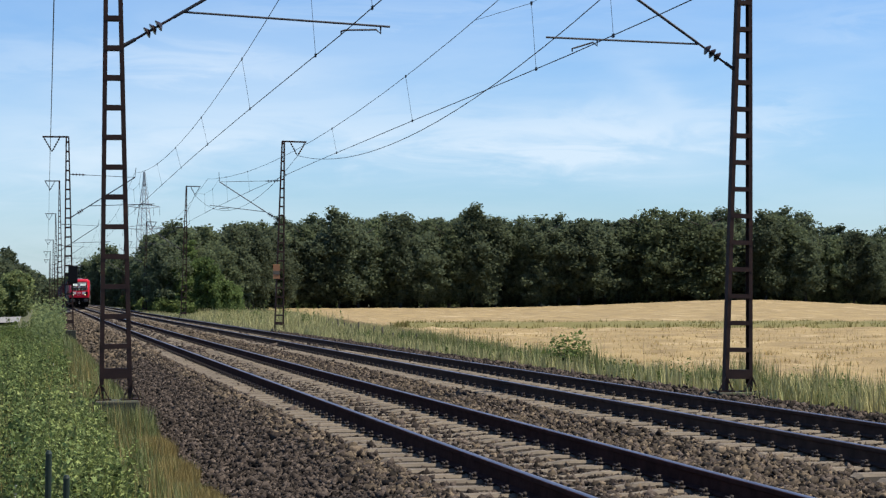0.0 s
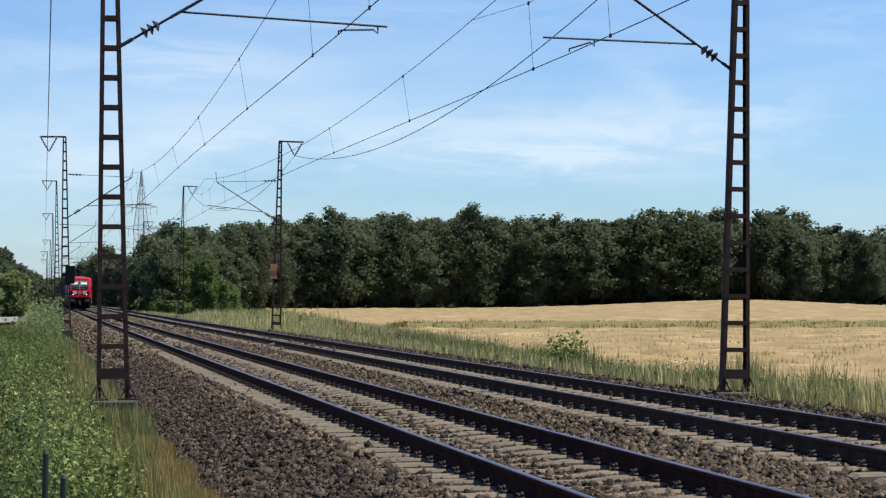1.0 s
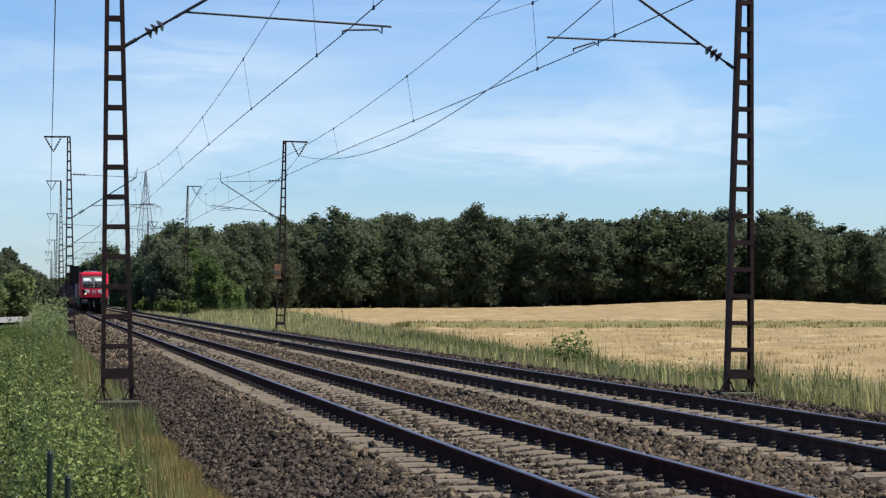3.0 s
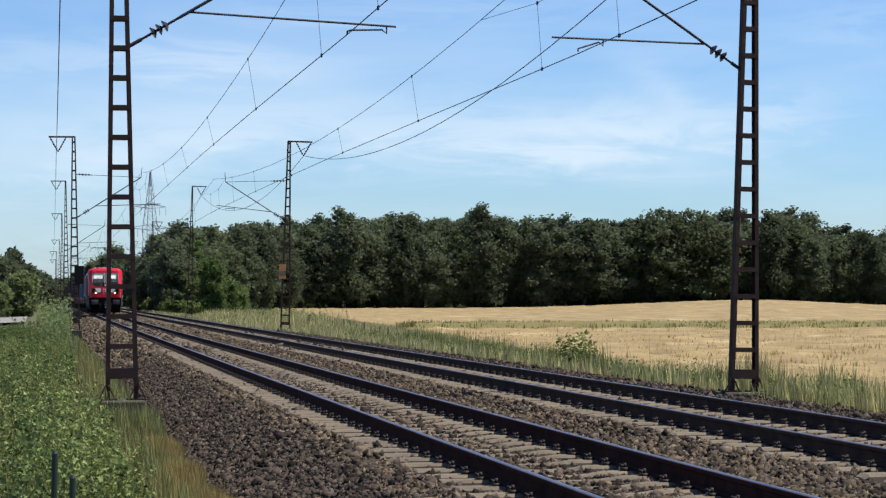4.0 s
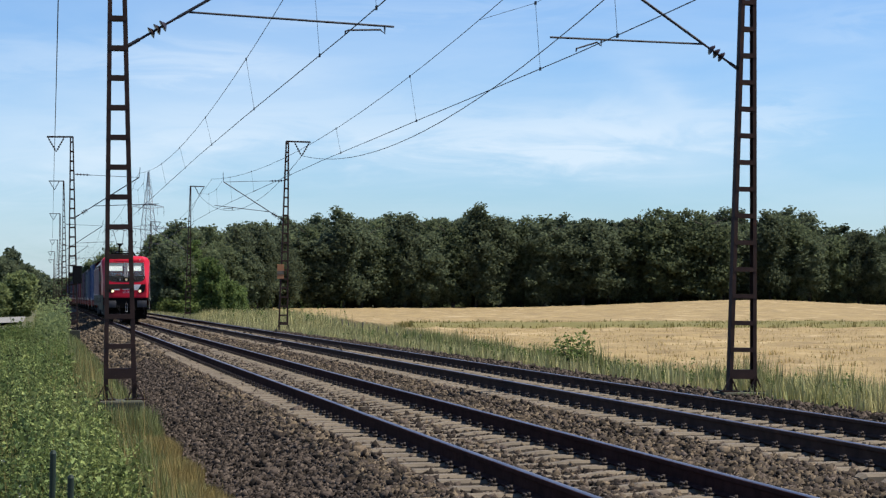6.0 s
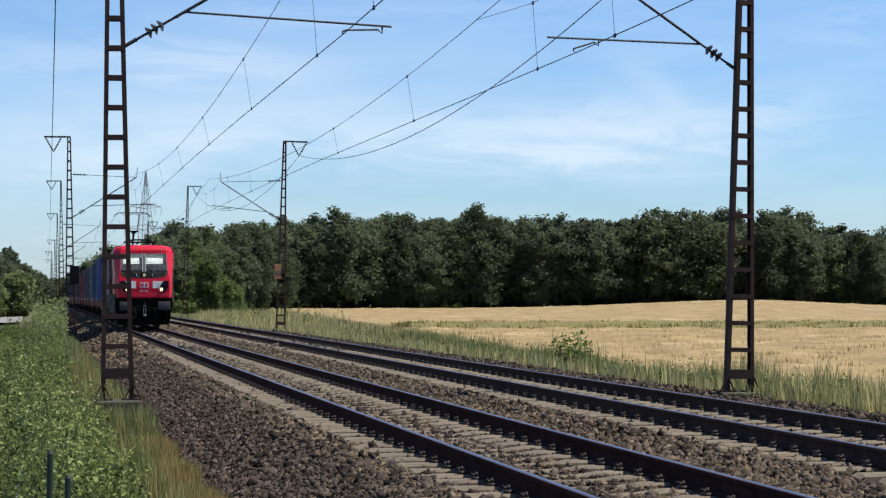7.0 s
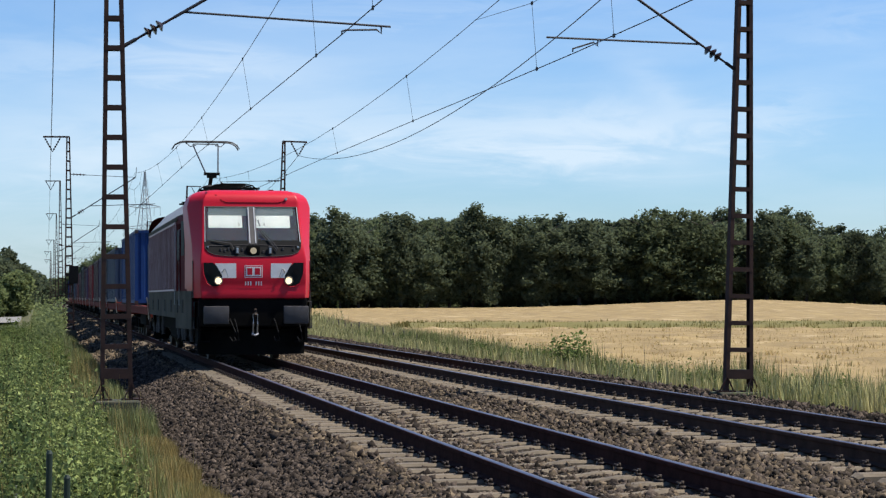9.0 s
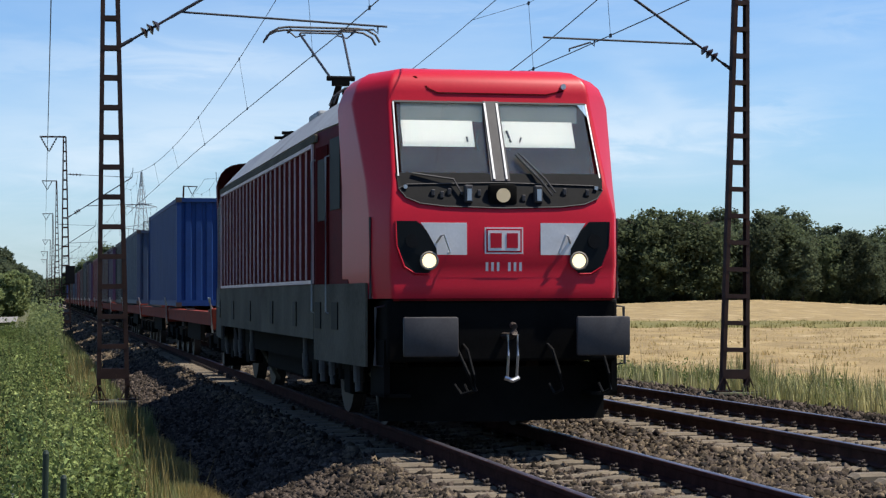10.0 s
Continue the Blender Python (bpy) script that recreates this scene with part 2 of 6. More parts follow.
M_LEAF7 = mat("pale_bush_leaves", (0.215, 0.255, 0.110), (0.150, 0.185, 0.078), 0.8, spec=0.1, scale=0.6, fine=4, bump=0, island=0.25, trans=0.5)
M_BARK = mat("bark", (0.052, 0.044, 0.034), (0.028, 0.023, 0.019), 0.95, scale=2, fine=14, bump=0.6, dist=0.05)
M_GRASS = mat("green_grass", (0.130, 0.155, 0.050), (0.195, 0.200, 0.070), 0.7, scale=0.6, fine=4, bump=0, island=0.4, trans=0.3)
M_EAR = mat("grain_ears", (0.4144, 0.3108, 0.148), (0.296, 0.2072, 0.0888), 0.8, scale=0.8, fine=5, bump=0, island=0.4, trans=0.5)
M_DRY = mat("dry_grass", (0.320, 0.235, 0.080), (0.225, 0.175, 0.058), 0.8, scale=1.0, fine=5, bump=0, island=0.35, trans=0.3)
M_REED = mat("tall_verge_grass", (0.240, 0.250, 0.094), (0.460, 0.395, 0.180), 0.75, scale=0.5, fine=5, bump=0, island=0.45, trans=0.3)
M_FLOWER = mat("white_flowers", (0.555, 0.5476, 0.4884), (0.444, 0.444, 0.37), 0.8, scale=5, fine=20, bump=0, island=0.2)
M_POST = mat("green_plastic_post", (0.010, 0.024, 0.013), (0.007, 0.017, 0.009), 0.6, scale=4, fine=30, bump=0.05)
M_WOODPOST = mat("grey_wood_post", (0.148, 0.1258, 0.0962), (0.0814, 0.0666, 0.0518), 0.9, scale=3, fine=25, bump=0.3)
M_SIGN = mat("faded_orange_board", (0.37, 0.1628, 0.0666), (0.2664, 0.1184, 0.0518), 0.7, scale=5, fine=30, bump=0.05)
M_PATH = mat("pale_gravel_path", (0.2035, 0.1961, 0.185), (0.1554, 0.148, 0.1369), 0.95, scale=2, fine=18, bump=0.3)

# ---- building helpers ----


def part(name, bm, material, parent=None, label="", smooth=False):
    me = bpy.data.meshes.new(name)
    bmesh.ops.recalc_face_normals(bm, faces=bm.faces)
    bm.to_mesh(me)
    bm.free()
    me.materials.append(material)
    if smooth:
        me.polygons.foreach_set("use_smooth", [True] * len(me.polygons))
        me.set_sharp_from_angle(angle=radians(35))
    ob = new(name, me)
    if parent:
        ob.parent = parent
    if label:
        tagged(ob, label)
    return ob


def box(bm, x0, x1, y0, y1, z0, z1, bevel=0.0):
    g = bmesh.ops.create_cube(bm, size=1, matrix=Matrix.LocRotScale(((x0 + x1) / 2, (y0 + y1) / 2, (z0 + z1) / 2), None, (x1 - x0, y1 - y0, z1 - z0)))
    if bevel:
        edges = list({e for v in g["verts"] for e in v.link_edges})
        bmesh.ops.bevel(bm, geom=edges, offset=bevel, segments=2, affect="EDGES", profile=0.5)
    return bm


def rod(bm, a, b, r, n=8, r2=None):
    a, b = Vector(a), Vector(b)
    d = b - a
    m = Matrix.Translation((a + b) / 2) @ d.to_track_quat("Z", "Y").to_matrix().to_4x4()
    bmesh.ops.create_cone(bm, cap_ends=True, segments=n, radius1=r, radius2=r if r2 is None else r2, depth=d.length, matrix=m)
    return bm


def beam(bm, a, b, w, h):
    """A rectangular bar from a to b."""
    a, b = Vector(a), Vector(b)
    d = b - a
    m = Matrix.Translation((a + b) / 2) @ d.to_track_quat("Z", "Y").to_matrix().to_4x4() @ Matrix.Diagonal((w, h, d.length, 1))
    bmesh.ops.create_cube(bm, size=1, matrix=m)
    return bm


def tube(bm, pts, r, n=6):
    """A round bar along points."""
    pts = [Vector(p) for p in pts]
    rings = []
    for i, p in enumerate(pts):
        d = (pts[min(i + 1, len(pts) - 1)] - pts[max(i - 1, 0)]).normalized()
        q = d.to_track_quat("Z", "Y")
        rings.append([bm.verts.new(p + q @ Vector((r * math.cos(2 * math.pi * k / n), r * math.sin(2 * math.pi * k / n), 0))) for k in range(n)])
    for u, v in zip(rings, rings[1:]):
        for k in range(n):
            bm.faces.new((u[k], u[(k + 1) % n], v[(k + 1) % n], v[k]))
    bm.faces.new(rings[0][::-1])
    bm.faces.new(rings[-1])
    return bm


def loft(bm, sections, cap=True):
    """A skin over rings of equal count."""
    rings = [[bm.verts.new(p) for p in s] for s in sections]
    n = len(rings[0])
    for u, v in zip(rings, rings[1:]):
        for k in range(n):
            bm.faces.new((u[k], u[(k + 1) % n], v[(k + 1) % n], v[k]))
    if cap:
        bm.faces.new(rings[0][::-1])
        bm.faces.new(rings[-1])
    return bm


def B():
    return bmesh.new()


def empty(name, label, category, group="", kind=""):
    return tagged(new(name), label, category, group, kind)


def sheet(name, verts, faces, material, label="", category="", kind="", parent=None, smooth=False, normals=True):
    me = bpy.data.meshes.new(name)
    verts = np.asarray(verts, np.float32).reshape(-1, 3)
    faces = np.asarray(faces, np.int32)
    k = faces.shape[1]
    me.vertices.add(len(verts))
    me.vertices.foreach_set("co", verts.ravel())
    me.loops.add(faces.size)
    me.loops.foreach_set("vertex_index", faces.ravel())
    me.polygons.add(len(faces))
    me.polygons.foreach_set("loop_start", np.arange(0, faces.size, k, dtype=np.int32))
    me.polygons.foreach_set("loop_total", np.full(len(faces), k, np.int32))
    if smooth:
        me.polygons.foreach_set("use_smooth", np.ones(len(faces), bool))
    me.update(calc_edges=True)
    me.materials.append(material)
    ob = new(name, me)
    if parent:
        ob.parent = parent
    return tagged(ob, label, category, "", kind)


CURVE = 1 / 36000


def bend(y):
    """The gentle bend of the line, straight again past 150 m."""
    return CURVE * (min(max(y, 0.0), 150.0) ** 2 / 2 + 150.0 * max(y - 150.0, 0.0))


GAP = 3.88


def hump(x, y):
    """A low swell at the far end of the field."""
    a, d = (x + 4.656) * 0.979 - y * 0.205, (x + 4.656) * 0.205 + y * 0.979
    q = a / np.maximum(d, 1.0) - 0.155
    return 1.15 * np.exp(-(q / np.where(q < 0, 0.075, 0.058)) ** 2 - ((d - 285) / 80) ** 2) * np.clip((x - 12) / 30, 0, 1)


def ground_z(x, y):
    """The height of the land."""
    x, y = np.asarray(x, float), np.asarray(y, float)
    z = np.interp(x, [-60, -9, -6, -3.9, -3.0, -2.5, 6.2, 6.8, 8.0, 9.6, 60], [-1.2, -0.78, -0.58, -0.56, -0.64, -0.95, -0.95, -0.30, -0.34, -0.62, -0.75])
    return z + hump(x, y)


# ---- land ----
gx = np.unique(np.concatenate([np.linspace(-3000, -80, 14), np.linspace(-80, -12, 18), np.linspace(-12, 14, 79), np.linspace(14, 260, 64), np.linspace(260, 3000, 14)]))
gy = np.unique(np.concatenate([np.linspace(-2500, -40, 12), np.linspace(-40, 0, 14), np.linspace(0, 70, 120), np.linspace(70, 420, 100), np.linspace(420, 4500, 30)]))
GX, GY = np.meshgrid(gx, gy)
rng = np.random.default_rng(3)
GZ = ground_z(GX, GY) + rng.normal(0, 0.03, GX.shape)


def grid_faces(r, c):
    i = np.arange(r * c).reshape(r, c)
    return np.stack([i[:-1, :-1], i[:-1, 1:], i[1:, 1:], i[1:, :-1]], -1).reshape(-1, 4)


sheet("ground", np.stack([GX, GY, GZ], -1), grid_faces(*GX.shape), M_SOIL, "grassy soil beside the railway and under the fields", "ground", "structure", smooth=True)

# The ripe field: a crop surface that ends in a soft edge above the verge.
fs = np.linspace(0, 1, 150) ** 1.6 * 420
fy = np.concatenate([np.linspace(5, 120, 150), np.linspace(121.5, 330, 110)])
FX = np.array([np.interp(y, [0, 51, 109, 213, 330], [9.2, 9.6, 15.0, 23, 31]) + fs for y in fy])
FY = np.repeat(fy[:, None], len(fs), 1)
FZ = ground_z(FX, FY) + 0.34 + rng.normal(0, 0.045, FX.shape)
FZ[:, 0] -= 0.42
FZ[0, :] -= 0.5
FZ[-1, :] -= 0.5
sheet("wheat_field", np.stack([FX, FY, FZ], -1), grid_faces(*FX.shape), M_WHEAT, "ripe golden grain field beside the railway", "field", "structure", smooth=True)

# A green strip across the field.
SX = np.linspace(-2, 330, 120)[None, :].repeat(9, 0)
SD = (np.linspace(106, 120, 9)[:, None] + 0 * SX)
PX, PY = EYE[0] + 0.979 * SX + 0.205 * SD, 0.979 * SD - 0.205 * SX
PZ = ground_z(PX, PY) + 0.54 + rng.normal(0, 0.05, PX.shape)
PZ[0] -= 0.25
PZ[-1] -= 0.25
sheet("field_strip", np.stack([PX, PY, PZ], -1), grid_faces(*PX.shape), M_STRIP, "green grassy strip across the ripe field", "grass strip", "structure", smooth=True)

# The ballast bed of both tracks.
prof = [(-3.35, -0.88), (-3.0, -0.74), (-2.6, -0.61), (-2.2, -0.475), (-1.85, -0.34), (-1.6, -0.245), (-1.4, -0.225), (-1.3, -0.25), (-1.2, -0.268), (-0.5, -0.268), (0.5, -0.268), (1.2, -0.268), (1.3, -0.25), (1.5, -0.23),
        (1.94, -0.28), (2.4, -0.23), (2.56, -0.25), (2.68, -0.268), (3.3, -0.268), (4.4, -0.268), (5.08, -0.268), (5.2, -0.25), (5.5, -0.24), (6.1, -0.26), (6.7, -0.27), (7.15, -0.28), (7.4, -0.5)]
pxs = np.interp(np.linspace(0, len(prof) - 1, 115), range(len(prof)), [p[0] for p in prof])
pzs = np.interp(np.linspace(0, len(prof) - 1, 115), range(len(prof)), [p[1] for p in prof])
by = np.concatenate([np.linspace(-60, 12, 20), np.linspace(12.1, 60, 420), np.linspace(60.5, 200, 180), np.linspace(204, 800, 90)])
BX = pxs[None, :] + np.array([bend(y) for y in by])[:, None]
BY = by[:, None] + 0 * BX
BZ = pzs[None, :] - 0.03 + rng.normal(0, 0.012, BX.shape)
BX = BX + 0.12 * np.sin(BY * 0.9)[:, :] * (pxs[None, :] < -2.6)
sheet("ballast_bed", np.stack([BX, BY, BZ], -1), grid_faces(*BX.shape), M_BED, "brown crushed-stone bed of the two tracks, darkened for gap shade", "ballast", "structure", smooth=True)


def stones(name, spots, size, material, label, parent=None):
    """Loose angular stones: knocked-about cubes at the spots."""
    n = len(spots)
    cube = np.array([[-1, -1, -1], [1, -1, -1], [1, 1, -1], [-1, 1, -1], [-1, -1, 1], [1, -1, 1], [1, 1, 1], [-1, 1, 1]], float) * 0.5
    faces = np.array([[0, 3, 2, 1], [4, 5, 6, 7], [0, 1, 5, 4], [1, 2, 6, 5], [2, 3, 7, 6], [3, 0, 4, 7]])
    r = np.random.default_rng(len(name) + n)
    v = cube[None] * (1 + r.normal(0, 0.22, (n, 8, 1))) + r.normal(0, 0.14, (n, 8, 3))
    v *= r.uniform(0.45, 1.4, (n, 1, 3)) * size * r.lognormal(0, 0.25, (n, 1, 1))
    q = r.normal(size=(n, 4))
    q /= np.linalg.norm(q, axis=1, keepdims=True)
    w, x, y, z = q.T
    R = np.stack([1 - 2 * (y * y + z * z), 2 * (x * y - z * w), 2 * (x * z + y * w), 2 * (x * y + z * w), 1 - 2 * (x * x + z * z), 2 * (y * z - x * w),
                  2 * (x * z - y * w), 2 * (y * z + x * w), 1 - 2 * (x * x + y * y)], -1).reshape(n, 3, 3)
    v = np.einsum("nij,nkj->nki", R, v) + np.asarray(spots)[:, None, :]
    f = faces[None] + (np.arange(n) * 8)[:, None, None]
    return sheet(name, v, f.reshape(-1, 4), material, label, "ballast stones", "stuff", parent)


def scatter(n, x0, x1, y0, y1, power=1.6):
    r = np.random.default_rng(int(n + x0 * 10 + y1))
    y = y0 + (y1 - y0) * r.random(n) ** power
    x = r.uniform(x0, x1, n)
    z = np.interp(x, [p[0] for p in prof], [p[1] for p in prof]) + r.uniform(-0.035, 0.026, n)
    return np.stack([x + CURVE * y * y / 2, y, z], -1)


stones("dusty_shoulder", np.concatenate([scatter(6500, -1.75, -1.2, 15, 70), scatter(5000, 4.95, 5.4, 20, 80), scatter(4500, 1.02, 1.4, 15, 75), scatter(4500, 2.5, 2.86, 17, 75)]) + (0, 0, 0.012), 0.044, M_STONE2, "pale dusty ballast stones beside the sleepers")
stones("shoulder_ballast", scatter(78000, -2.98, -1.5, 14.5, 62), 0.039, M_STONE, "dark purple-brown loose ballast stones of the shoulder")
stones("middle_ballast", scatter(13000, 1.32, 2.56, 15, 75), 0.041, M_STONE2, "dusty brown loose ballast stones between the tracks")
stones("middle_dark_ballast", scatter(11000, 1.36, 2.52, 15.2, 75), 0.041, M_STONE, "dark loose ballast stones between the tracks")
stones("verge_ballast", scatter(17000, 5.3, 7.3, 20, 95), 0.043, M_STONE, "dark loose ballast stones beside the far track")
stones("distant_ballast", np.concatenate([scatter(9000, -3.1, -1.1, 55, 220, 1.3), scatter(6000, 1.1, 2.8, 75, 220, 1.2)]), 0.085, M_STONE2, "brown ballast stones further along the line")
stones("crib_ballast", np.concatenate([scatter(6000, -0.66, 0.66, 15, 62), scatter(3600, 3.24, 4.54, 18, 62)]) + (0, 0, 0.028), 0.038, M_STONE2, "pale dusty stones between the sleepers")
stones("crib_dark_ballast", np.concatenate([scatter(12000, -0.66, 0.66, 15, 64), scatter(7500, 3.22, 4.54, 18, 64)]) + (0, 0, 0.024), 0.040, M_STONE, "dark stones between the sleepers")
stones("sleeper_end_ballast", np.concatenate([scatter(3200, -1.45, -0.92, 15, 62), scatter(2000, 0.92, 1.4, 15, 62), scatter(2200, 2.5, 2.98, 17, 66), scatter(2200, 4.78, 5.3, 18, 66)]) + (0, 0, 0.032), 0.040, M_STONE, "dark stones among the sleeper ends")
stones("far_crib_ballast", np.concatenate([scatter(6500, -1.3, 1.3, 58, 230, 1.25), scatter(6500, 2.6, 5.2, 58, 230, 1.25)]) + (0, 0, 0.03), 0.075, M_STONE, "dark ballast stones between the sleepers further along")

# ---- tracks ----
RAIL = [(-0.075, 0), (0.075, 0), (0.075, 0.012), (0.012, 0.032), (0.0095, 0.118), (0.036, 0.132), (0.036, 0.163), (0.032, 0.167), (-0.032, 0.167), (-0.036, 0.163), (-0.036, 0.132), (-0.0095, 0.118), (-0.012, 0.032), (-0.075, 0.012)]
HEAD = [(-0.030, 0.1665), (0.030, 0.1665), (0.030, 0.168), (0.022, 0.1715), (0.0, 0.1725), (-0.022, 0.1715), (-0.030, 0.168)]
RY = list(range(-60, 801, 20))


def sleeper_mesh():
    bm = B()
    sec = []
    for x, w, h in ((-1.3, 0.115, 0.03), (-1.24, 0.14, 0.0), (-0.45, 0.13, 0.0), (-0.2, 0.11, 0.03), (0.2, 0.11, 0.03), (0.45, 0.13, 0.0), (1.24, 0.14, 0.0), (1.3, 0.115, 0.03)):
        sec.append([(x, -w, -0.36), (x, w, -0.36), (x, w - 0.02, -0.20 - h), (x, w - 0.06, -0.176 - h), (x, -w + 0.06, -0.176 - h), (x, -w + 0.02, -0.20 - h)])
    loft(bm, sec)
    me = bpy.data.meshes.new("sleeper")
    bmesh.ops.recalc_face_normals(bm, faces=bm.faces)
    bm.to_mesh(me)
    bm.free()
    me.materials.append(M_SLEEPER)
    return me


def track(cx, first, label, steel):
    t = empty("railway_track", label, "railway track", "railway tracks", "structure")
    for side in (-0.7535, 0.7535):
        r = part("rail", loft(B(), [[(cx + side + bend(y) + u, y, v - 0.1725) for u, v in RAIL] for y in RY]), steel, t, "rust-brown steel rail", True)
        part("rail_head", loft(B(), [[(cx + side + bend(y) + u, y, v - 0.1725) for u, v in HEAD] for y in RY]), M_RAILTOP, r, "polished running surface of the rail", True)
    me = sleeper_mesh()
    rr = random.Random(int(cx * 10) + 5)
    for i in range(300):
        y = first + 0.6 * i
        s = new("sleeper", me)
        s.parent = t
        s.matrix_basis = pose(cx + bend(y), y + rr.uniform(-0.02, 0.02), rr.uniform(-0.006, 0.004), 0, 0, rr.uniform(-0.8, 0.8))
    vs = np.array([v.co for v in me.vertices])
    fs_ = [p.vertices[:] for p in me.polygons if len(p.vertices) == 4]
    far = [first + 0.6 * i for i in range(300, 700)]
    V = np.concatenate([vs + (cx + bend(y), y, 0) for y in far])
    F = np.concatenate([np.array(fs_) + k * len(vs) for k in range(len(far))])
    sheet("far_sleepers", V, F, M_SLEEPER, "", "", "stuff", t)
    bm = B()
    box(bm, -0.035, 0.035, -0.05, 0.05, -0.18, -0.15)
    rod(bm, (0.0, 0, -0.15), (0.0, 0, -0.11), 0.016, 6)
    tube(bm, [(-0.045, -0.045, -0.145), (-0.03, -0.045, -0.125), (-0.03, 0.045, -0.125), (-0.045, 0.045, -0.145)], 0.009, 5)
    bmesh.ops.triangulate(bm, faces=bm.faces)
    cv = np.array([v.co for v in bm.verts])
    cf = np.array([[v.index for v in f.verts] for f in bm.faces]) if not bm.verts.index_update() else None
    bm.free()
    V, F, k = [], [], 0
    for i in range(170):
        y = first + 0.6 * i
        for side in (-0.7535, 0.7535):
            for o, flip in ((-0.125, -1), (0.125, 1)):
                V.append(cv * (flip * -1, 1, 1) + (cx + side + o + bend(y), y, 0))
                F.append(cf + k * len(cv))
                k += 1
    sheet("rail_fastenings", np.concatenate(V), np.concatenate(F), M_CLIP, "rusty bolted clips holding the rails", "", "stuff", t)
    return t


track(0.0, 8.95, "near railway track of brown rails on concrete sleepers", M_RAIL)
track(GAP, 8.75, "second railway track of dusty brown rails on concrete sleepers", M_RAIL2)

# ---- overhead line ----


def contact_z(y):
    return float(np.interp(y, [-40, 30, 45, 60, 95, 400], [5.5, 5.56, 5.69, 5.78, 5.83, 5.86]))


def carrier_z(y, s0, step, high, sag):
    u = ((y - s0) / step) % 1.0
    return high - sag * 4 * u * (1 - u)


def insulator(bm, a, b, n=3, r=0.085, gap=0.0):
    """A rod with n sheds in a row at its middle."""
    a, b = Vector(a), Vector(b)
    rod(bm, a, b, 0.02, 8)
    d = b - a
    e = d.normalized()
    gap = gap or d.length / (n + 1)
    for i in range(n):
        c = (a + b) / 2 + e * gap * (i - (n - 1) / 2)
        rod(bm, c - e * 0.03, c + e * 0.02, r, 12, 0.035)
        rod(bm, c - e * 0.042, c - e * 0.028, r * 0.92, 12)
    return bm


def mast(height, side, track_x, first, foot, top):
    """A frame mast with two channel legs, battens, feeder bracket and cantilever. side: +1 when the track lies to +x. The origin is at its base."""
    m = empty("catenary_mast", "rust-brown steel ladder mast with overhead-line cantilever", "catenary mast", "catenary masts")
    wb, wt_ = 0.23, 0.07

    def hw(z):
        return wb + (wt_ - wb) * z / 9.3

    for s in (-1, 1):
        bm = B()
        loft(bm, [[(s * hw(z) + u * s, v, z) for u, v in ((-0.045, -0.08), (0.02, -0.08), (0.02, 0.08), (-0.045, 0.08), (-0.045, 0.068), (0.008, 0.068), (0.008, -0.068), (-0.045, -0.068))] for z in (0.0, height)])
        leg = part("leg", bm, M_MAST, m)
        bm = B()
        for q in (-1, 1):
            beam(bm, (s * hw(0) + q * 0.13, -0.085, 0.0), (s * hw(0.26), -0.085, 0.27), 0.035, 0.02)
        box(bm, s * hw(0) - 0.16, s * hw(0) + 0.16, -0.11, 0.11, 0.0, 0.022)
        part("foot_bracket", bm, M_MAST, leg)
    z, k = first - 0.0375, 0
    while z < height - 0.1:
        bm = B()
        h = 0.16 if k == 0 else 0.075
        box(bm, -hw(z) - 0.012, hw(z) + 0.012, -0.084, 0.084, z, z + h)
        part("batten", bm, M_MAST, m)
        z += 0.457
        k += 1
    # feeder bracket on top, away from the track
    bm = B()
    o = -side
    beam(bm, (-side * -hw(height), 0, height), (o * 1.18, 0, height), 0.06, 0.08)
    part("feeder_bracket", bm, M_MAST, m)
    for x in (0.36, 1.12):
        bm = B()
        insulator(bm, (o * x, 0, height - 0.03), (o * 0.74, 0, height - 0.72), 5, 0.05)
        part("feeder_insulator", bm, M_PORC, m, "brown porcelain insulator")
    # cantilever
    reach = track_x
    dirn = 1 if reach > 0 else -1
    px = dirn * hw(foot)
    tip = Vector((reach - dirn * 0.1, 0, top))
    a = Vector((px, 0, foot))
    d = (tip - a)
    bm = B()
    rod(bm, a + d * 0.24, tip, 0.025, 10)
    rod(bm, a, a + d * 0.06, 0.03, 8)
    canti = part("cantilever_tube", bm, M_TUBE, m, "dark slanting cantilever tube")
    bm = B()
    insulator(bm, a + d * 0.05, a + d * 0.25, 3, 0.10, 0.105)
    part("insulator", bm, M_PORC, canti, "brown porcelain insulator")
    return m, dirn, a, d, tip


